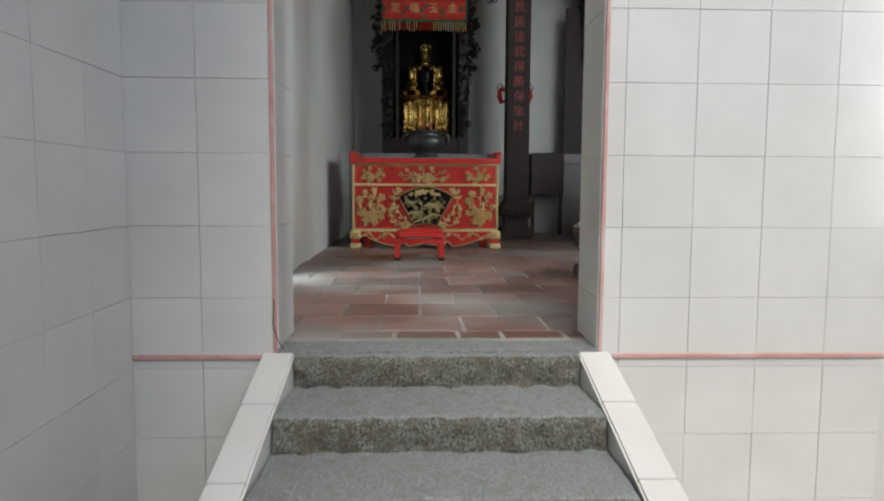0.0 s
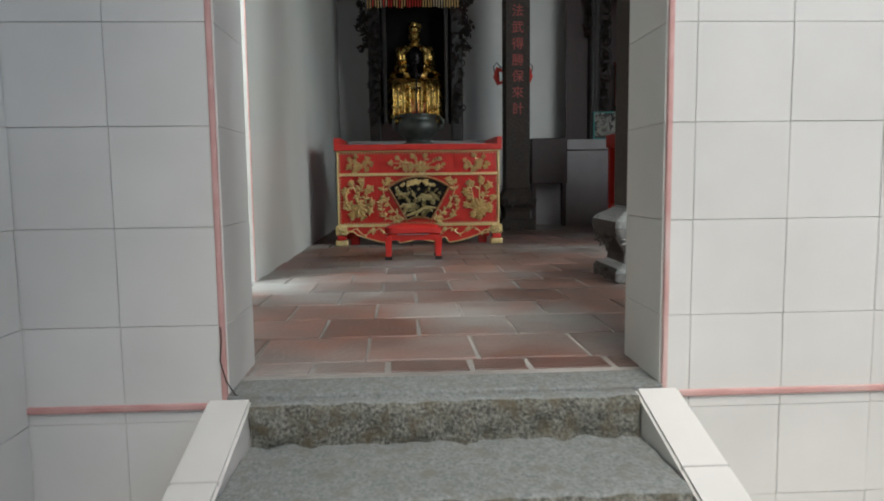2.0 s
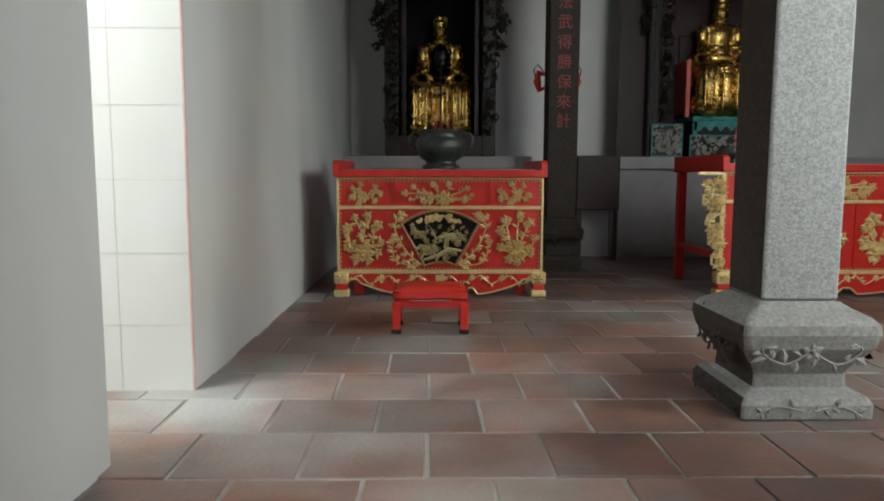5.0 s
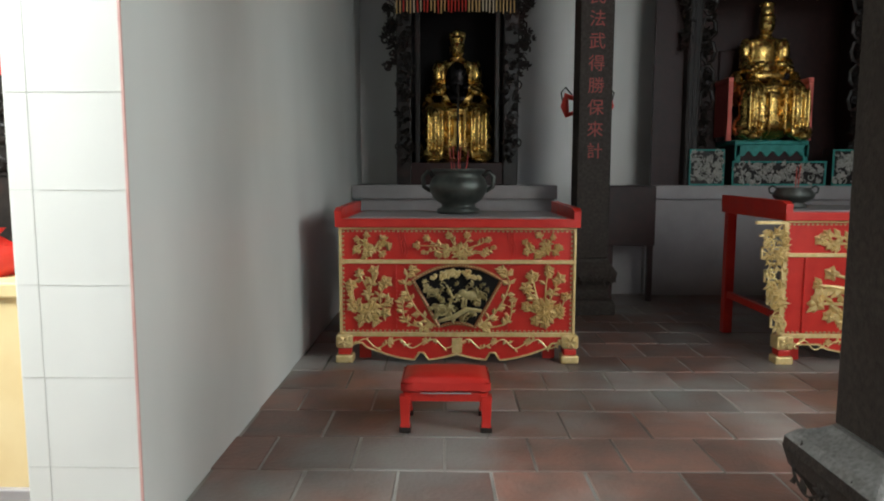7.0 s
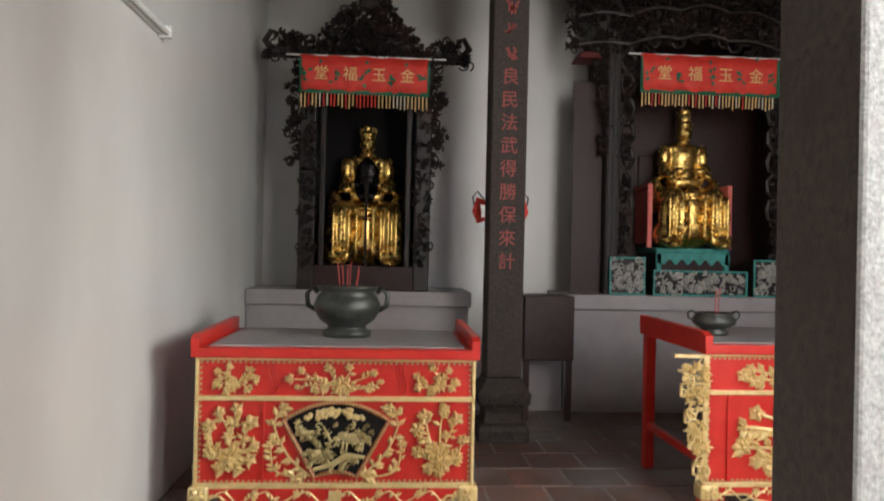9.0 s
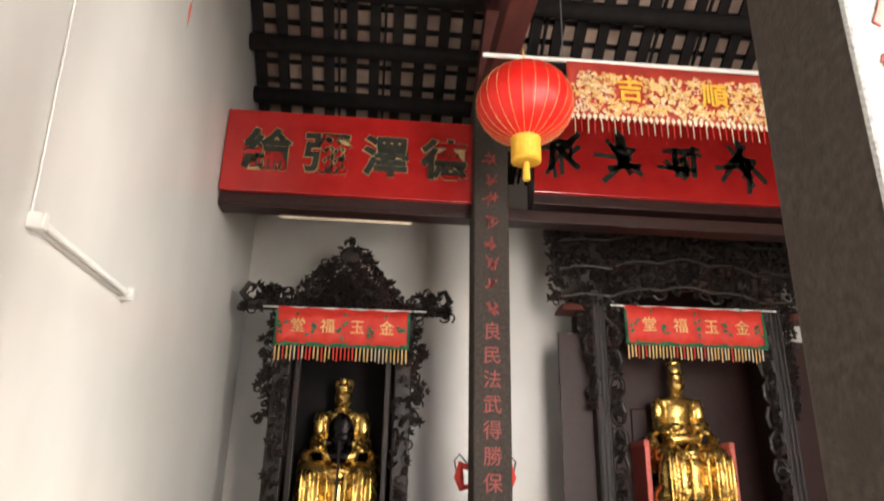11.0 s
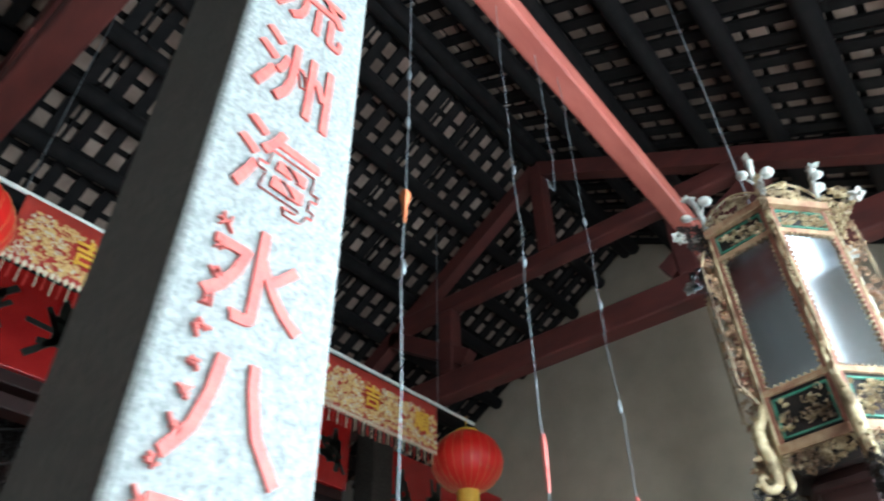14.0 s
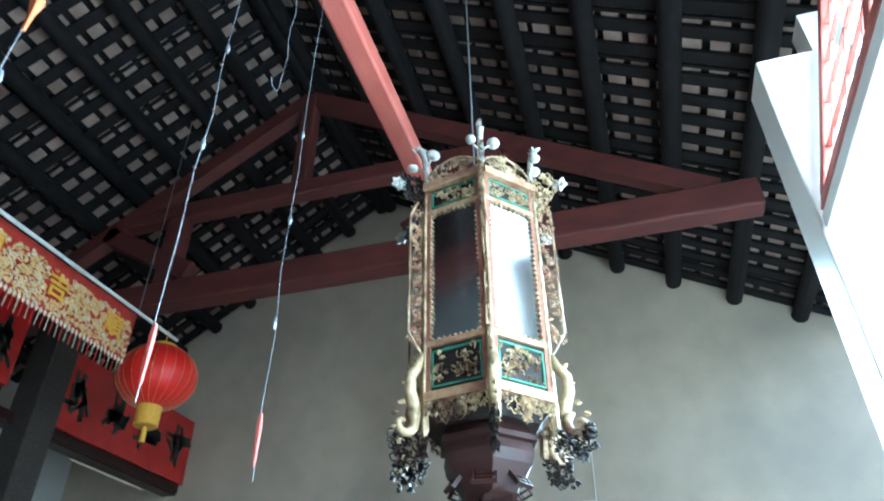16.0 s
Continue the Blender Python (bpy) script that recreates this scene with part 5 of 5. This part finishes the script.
    part("floor_plate", lathe([(R * .8, z0 - .06), (R * .98, z0 - .012), (R * .98, z0 + .004)], 6), DARKWOOD, p).matrix_basis = Matrix.Rotation(radians(turn), 4, "Z")
    bowl = part("bowl", lathe([(.1, z0 - .36), (.112, z0 - .33), (.1, z0 - .3), (.175, z0 - .2), (.185, z0 - .16), (.178, z0 - .125), (.2, z0 - .12), (.2, z0 - .1), (.16, z0 - .06)], 6), BROWNWOOD, p, "dark six sided bowl")
    bowl.matrix_basis = Matrix.Rotation(radians(turn), 4, "Z")
    for k in range(6):
        m = Matrix.Rotation(radians(turn) + (k + .5) * math.pi / 3, 4, "Z") @ Matrix.Translation((.128, 0, z0 - .25)) @ Matrix.Rotation(radians(-37), 4, "Y") @ Matrix.Rotation(math.pi / 2, 4, "Z")
        bm = bmesh.new()
        for q in ((-.045, .045, .036, .042), (-.045, .045, -.042, -.036), (-.045, -.039, -.036, .036), (.039, .045, -.036, .036)):
            add_box(bm, q[0], q[1], -.012, .004, q[2], q[3])
        for q in range(3):
            add_box(bm, -.028, .028, -.01, .004, -.02 + .02 * q, -.013 + .02 * q)
        bm.transform(m)
        part("bowl_relief", bm, BROWNWOOD, bowl)
    bm = scrolls(-.1, .1, z0 - .4, z0 - .33, rg, 60, .04, 0, .07)
    part("bowl_carving", bm, BROWNWOOD, p)
    part("inner_shade", lathe([(R * .5, z0 + .1), (R * .5, z1 - .1)], 6), BROWNWOOD, p, "dark inner lining")
    part("wire", tubes([[(0, 0, z1 + .05), (-.05, .0, 6.75)]], .005, 5), WIRE, p)


palace_lantern(4.125, 5.985, .275, 198)

# ---- hanging wires ----
def hung_wire(x, y, ztop, zend, label, knots, hook=False, tag=None):
    w = thing("hanging_wire", x, y, 0, label, "wire", "hanging wires")
    rg = random.Random(int(x * 50))
    n = 10
    pts = [(rg.uniform(-.006, .006), rg.uniform(-.005, .005), ztop + (zend - ztop) * k / n) for k in range(n + 1)]
    pts[0] = (0, 0, ztop)
    if hook:
        pts += [(-.02, 0, zend - .03), (-.05, 0, zend - .03), (-.065, 0, zend)]
    part("strand", tubes([pts], .0015, 5), WIRE, w)
    for z in knots:
        part("knot", lathe([(.004, -.02), (.008, 0), (.004, .02)], 8), WIRE, w).matrix_basis = Matrix.Translation((0, 0, z))
    if tag:
        part("tape", square_loft([(.003, -.12), (.005, -.05), (.006, 0), (.004, .03)], .3), tag, w, "coloured tape tag").matrix_basis = Matrix.Translation((pts[-1][0] * (0 if hook else 1), 0, zend + (.16 if not hook else 0)))


hung_wire(2.22, 6.42, 4.54, 1.9, "thin steel wire hanging from the front beam", (3.4, 3.2, 2.72))
bow = thing("orange_bow", 2.22, 6.42, 2.93, "orange tape bow tied on a hanging wire", "tape")
part("bow", square_loft([(.003, -.08), (.005, -.03), (.010, 0), (.009, .015), (.004, .025)], .3), ORANGE, bow)
hung_wire(2.80, 6.46, 4.54, 2.35, "thin steel wire with a pink tag", (3.5, 3.1), False, PINKTAG)
hung_wire(3.12, 6.47, 4.54, 3.66, "short steel wire ending in a hook", (), True)
hung_wire(3.30, 6.46, 4.54, 2.32, "thin steel wire with a pink tag", (3.6, 3.2, 2.8), False, PINKTAG)
rod = thing("hanging_rod", .95, 6.6, 0, "thin pale metal rod hanging from the roof", "rod")
part("rod", tubes([[(0, 0, 2.88), (0, 0, 6.95)]], .0055, 6), WHITEPAINT, rod)
hung_wire(-.45, 9.0, 7.35, 4.42, "thin steel wire with a pink tag by the wall", (), False, PINKTAG)

# ---- wall fittings ----
tl = thing("tube_light", X_L, 8.5, 2.70, "thin white tube light fixed on the pale wall", "tube light", "tube lights")
part("batten", box_mesh(.0, .03, -.53, .54, -.015, .025, .004), WHITEPAINT, tl)
part("tube", tubes([[(.05, -.5, .0), (.05, .5, .0)]], .016, 8), WHITEPAINT, tl)
for y in (-.52, .52):
    part("holder", box_mesh(.0, .07, y - .02, y + .02, -.03, .04, .006), WHITEPAINT, tl)
cd = thing("wall_cable", X_L, 8.0, 0, "thin white cable clipped up the pale wall", "cable")
part("cable", tubes([[(.012, -.03, 2.72), (.012, -.1, 3.8), (.012, -.5, 4.4), (.012, -.9, 5.2)]], .0045, 5), WHITEPAINT, cd)
gc = thing("wall_cable", X_R, 6.2, 0, "thin cable on the tan gable wall", "cable")
part("cable", tubes([[(-.012, .9, 3.5), (-.012, -.3, 3.52), (-.012, -.32, 4.2)]], .008, 5), WHITEPAINT, gc)
rb = thing("ribbon_bundle", 1.70, 10.84, 1.86, "red ribbon bundle tied behind the dark column", "ribbon")
for sx in (-1, 1):
    part("loop", tubes([[(sx * .1, -.03, .06), (sx * .19, 0, .09), (sx * .205, 0, .0), (sx * .18, 0, -.08), (sx * .12, -.02, -.06)]], [.02, .035, .04, .03, .02], 8), CLOTH, rb, "red ribbon loop", True)
    part("wire_loop", tubes([[(sx * .14, 0, .1), (sx * .2, 0, .17), (sx * .24, 0, .12), (sx * .22, 0, .02)]], .008, 6), BRONZE, rb)

jc = thing("loose_cable", -.158, 4.338, 0, "thin dark loose cable at the doorway corner", "cable")
part("cable", tubes([[(0, 0, .2), (.002, -.004, .16), (-.004, -.004, .1), (.012, -.006, .04), (.035, -.004, .0), (.04, .004, -.004)]], .0022, 5), DARKWOOD, jc)

# ---- side room ----
tb = thing("offering_table", -2.0, 6.93, 0, "cream yellow tiled offering table with a pale kerb", "table")
part("body", box_mesh(-1.6, .93, 0, .9, .02, .78, .006), YELLOW, tb)
part("top", box_mesh(-1.62, .95, -.02, .92, .78, .84, .01), YELLOW, tb)
part("kerb", box_mesh(-1.6, .95, -.03, .0, -.012, .06, .006), LEDGE, tb)
ss = thing("shrine", -2.4, 9.2, 0, "dark wooden shrine in the side room", "shrine", "shrines")
part("cabinet", box_mesh(-1.2, 1.3, 0, .6, -.012, 2.6, .02), DARKWOOD, ss)
part("carving", scrolls(-1.15, 1.25, 1.0, 2.5, random.Random(3), 200, .1, -.01, .04), DARKWOOD, ss)
part("cloth", box_mesh(-1.2, 1.3, -.03, .0, 1.9, 2.3), CLOTH, ss, "red hanging cloth")
for k, x in enumerate((-1.36, -1.24)):
    pk = thing("offering_packet", x, 7.12 + .12 * k, .84, "red wrapped offering packet on the table", "packet", "offering packets")
    part("wrapper", square_loft([(.1, 0), (.12, .04), (.09, .1), (.03, .15), (.05, .18)], .35), CLOTH, pk, "", True)
    part("label", box_mesh(-.03, .03, -.128, -.118, .03, .07), WHITEPAINT, pk)
pa = thing("pineapple", -1.14, 7.2, .84, "pineapple with grey green leaves on the table", "pineapple")
part("fruit", lathe([(.03, 0), (.07, .03), (.075, .1), (.05, .17)], 16), ORANGE, pa, "", True)
bm = bmesh.new()
rg = random.Random(9)
for k in range(26):
    a, t = rg.random() * 6.28, rg.uniform(.2, 1.1)
    l = rg.uniform(.09, .2)
    tube(bm, [(.02 * math.cos(a), .02 * math.sin(a), .15), (l * .5 * t * math.cos(a), l * .5 * t * math.sin(a), .15 + l * .7), (l * t * math.cos(a), l * t * math.sin(a), .15 + l)], [.014, .011, .002], 4)
part("leaves", bm, LEAF, pa)
iv = thing("incense_pot", -1.28, 7.5, .84, "small dark incense pot with long sticks", "urn", "incense urns")
part("pot", lathe([(.05, 0), (.08, .04), (.09, .12), (.07, .15), (.08, .17)], 20), BRONZE, iv, "", True)
for k in range(7):
    part("incense_stick", tubes([[(.01 * k - .03, 0, .14), (.016 * k - .05, 0, .5 + .05 * (k % 3))]], .004, 5), CREAM, iv)


# ---- pieces of walls and floor, last ----
def share(name, bm, material):
    me = bpy.data.meshes.new(name)
    bm.to_mesh(me)
    bm.free()
    me.materials.append(material)
    return me


T = .283
TILES = {}


def tile(w, h, parent, m):
    key = (round(w, 3), round(h, 3))
    if key not in TILES:
        bm = bmesh.new()
        add_box(bm, -w / 2 + .0008, w / 2 - .0008, -.008, .006, -h / 2 + .0008, h / 2 - .0008)
        bmesh.ops.bevel(bm, geom=[e for e in bm.edges if all(v.co.y < 0 for v in e.verts)], offset=.0009, segments=1, affect="EDGES")
        TILES[key] = share("tile", bm, TILE)
    o = new("tile", TILES[key])
    o.parent = parent
    o.matrix_basis = m


rng = random.Random(2)
ROWS_Z = [-.75, -.647, -.364, -.081] + [.202 + T * k for k in range(8)] + [2.35]
for xs, par in (([-.72, -.443, -.152], wall_gate_a), ([1.139, 1.22] + [1.22 + T * k for k in range(1, 4)] + [2.32], wall_gate_b)):
    for xa, xb in zip(xs, xs[1:]):
        for za, zb in zip(ROWS_Z, ROWS_Z[1:]):
            tile(xb - xa, zb - za, par, pose((xa + xb) / 2, 4.3585 + rng.uniform(-.0008, .0008), (za + zb) / 2, rng.uniform(-.25, .25), 0, rng.uniform(-.25, .25)))
ys = [4.348 - .31 * k for k in range(14)]
for ya, yb in zip(ys, ys[1:]):
    for za, zb in zip(ROWS_Z, ROWS_Z[1:]):
        tile(ya - yb, zb - za, wall_court, pose(-.7235 + rng.uniform(-.0008, .0008), (ya + yb) / 2, (za + zb) / 2, 0, rng.uniform(-.2, .2), 90 + rng.uniform(-.25, .25)))
for xw, ang, par in ((-.1525, 90, wall_gate_a), (1.1395, -90, wall_gate_b)):
    for za, zb in zip(ROWS_Z[3:], ROWS_Z[4:]):
        tile(.33, zb - max(za, -.006), par, pose(xw, 4.524, (max(za, -.006) + zb) / 2, 0, 0, ang))

floor_ob = bpy.data.objects["floor"]
PAVERS = []
for v in range(4):
    bm = bmesh.new()
    add_box(bm, -.188, .188, -.176, .176, -.03, 0)
    bmesh.ops.bevel(bm, geom=[e for e in bm.edges if all(q.co.z > -.01 for q in e.verts)], offset=.0025, segments=1, affect="EDGES")
    for q in bm.verts:
        q.co.x += .006 * noise.noise(Vector((q.co.y * 9, v * 3.1, q.co.x)))
        q.co.y += .006 * noise.noise(Vector((q.co.x * 9, v * 5.3, q.co.y)))
    PAVERS.append(share("paver", bm, BRICK))
far = bmesh.new()
for j in range(22):
    y = 6.86 - .365 * 6 + .182 + .365 * j
    if y < 4.5 or y > 11.5:
        continue
    off = (.03 if j % 2 else .23)
    k0, k1 = -9, 24
    for k in range(k0, k1):
        x = off + .39 * k + .195
        inside_hall = x > X_L - .1
        if (not inside_hall and y > 6.9) or x < -2.4 or x > X_R - .1:
            continue
        if -.8 < x < 3.3 and y < 9.9:
            o = new("floor_tile", rng.choice(PAVERS))
            o.parent = floor_ob
            o.matrix_basis = pose(x, y, rng.uniform(-.002, .002), rng.uniform(-.3, .3), rng.uniform(-.3, .3), rng.choice((0, 180)) + rng.uniform(-.6, .6))
        else:
            add_box(far, x - .186, x + .186, y - .175, y + .175, -.03, rng.uniform(-.002, .002))
x = -.3
while x < 1.6:
    w = rng.uniform(.16, .3)
    o = new("floor_tile", rng.choice(PAVERS))
    o.parent = floor_ob
    o.matrix_basis = pose(x + w / 2, 4.602, rng.uniform(-.004, 0), 0, 0, rng.uniform(-1, 1)) @ Matrix.Diagonal((w / .39, .36, 1, 1))
    x += w + .012
tagged(part("far_floor_tiles", far, BRICK, floor_ob), "", "", "", "stuff")
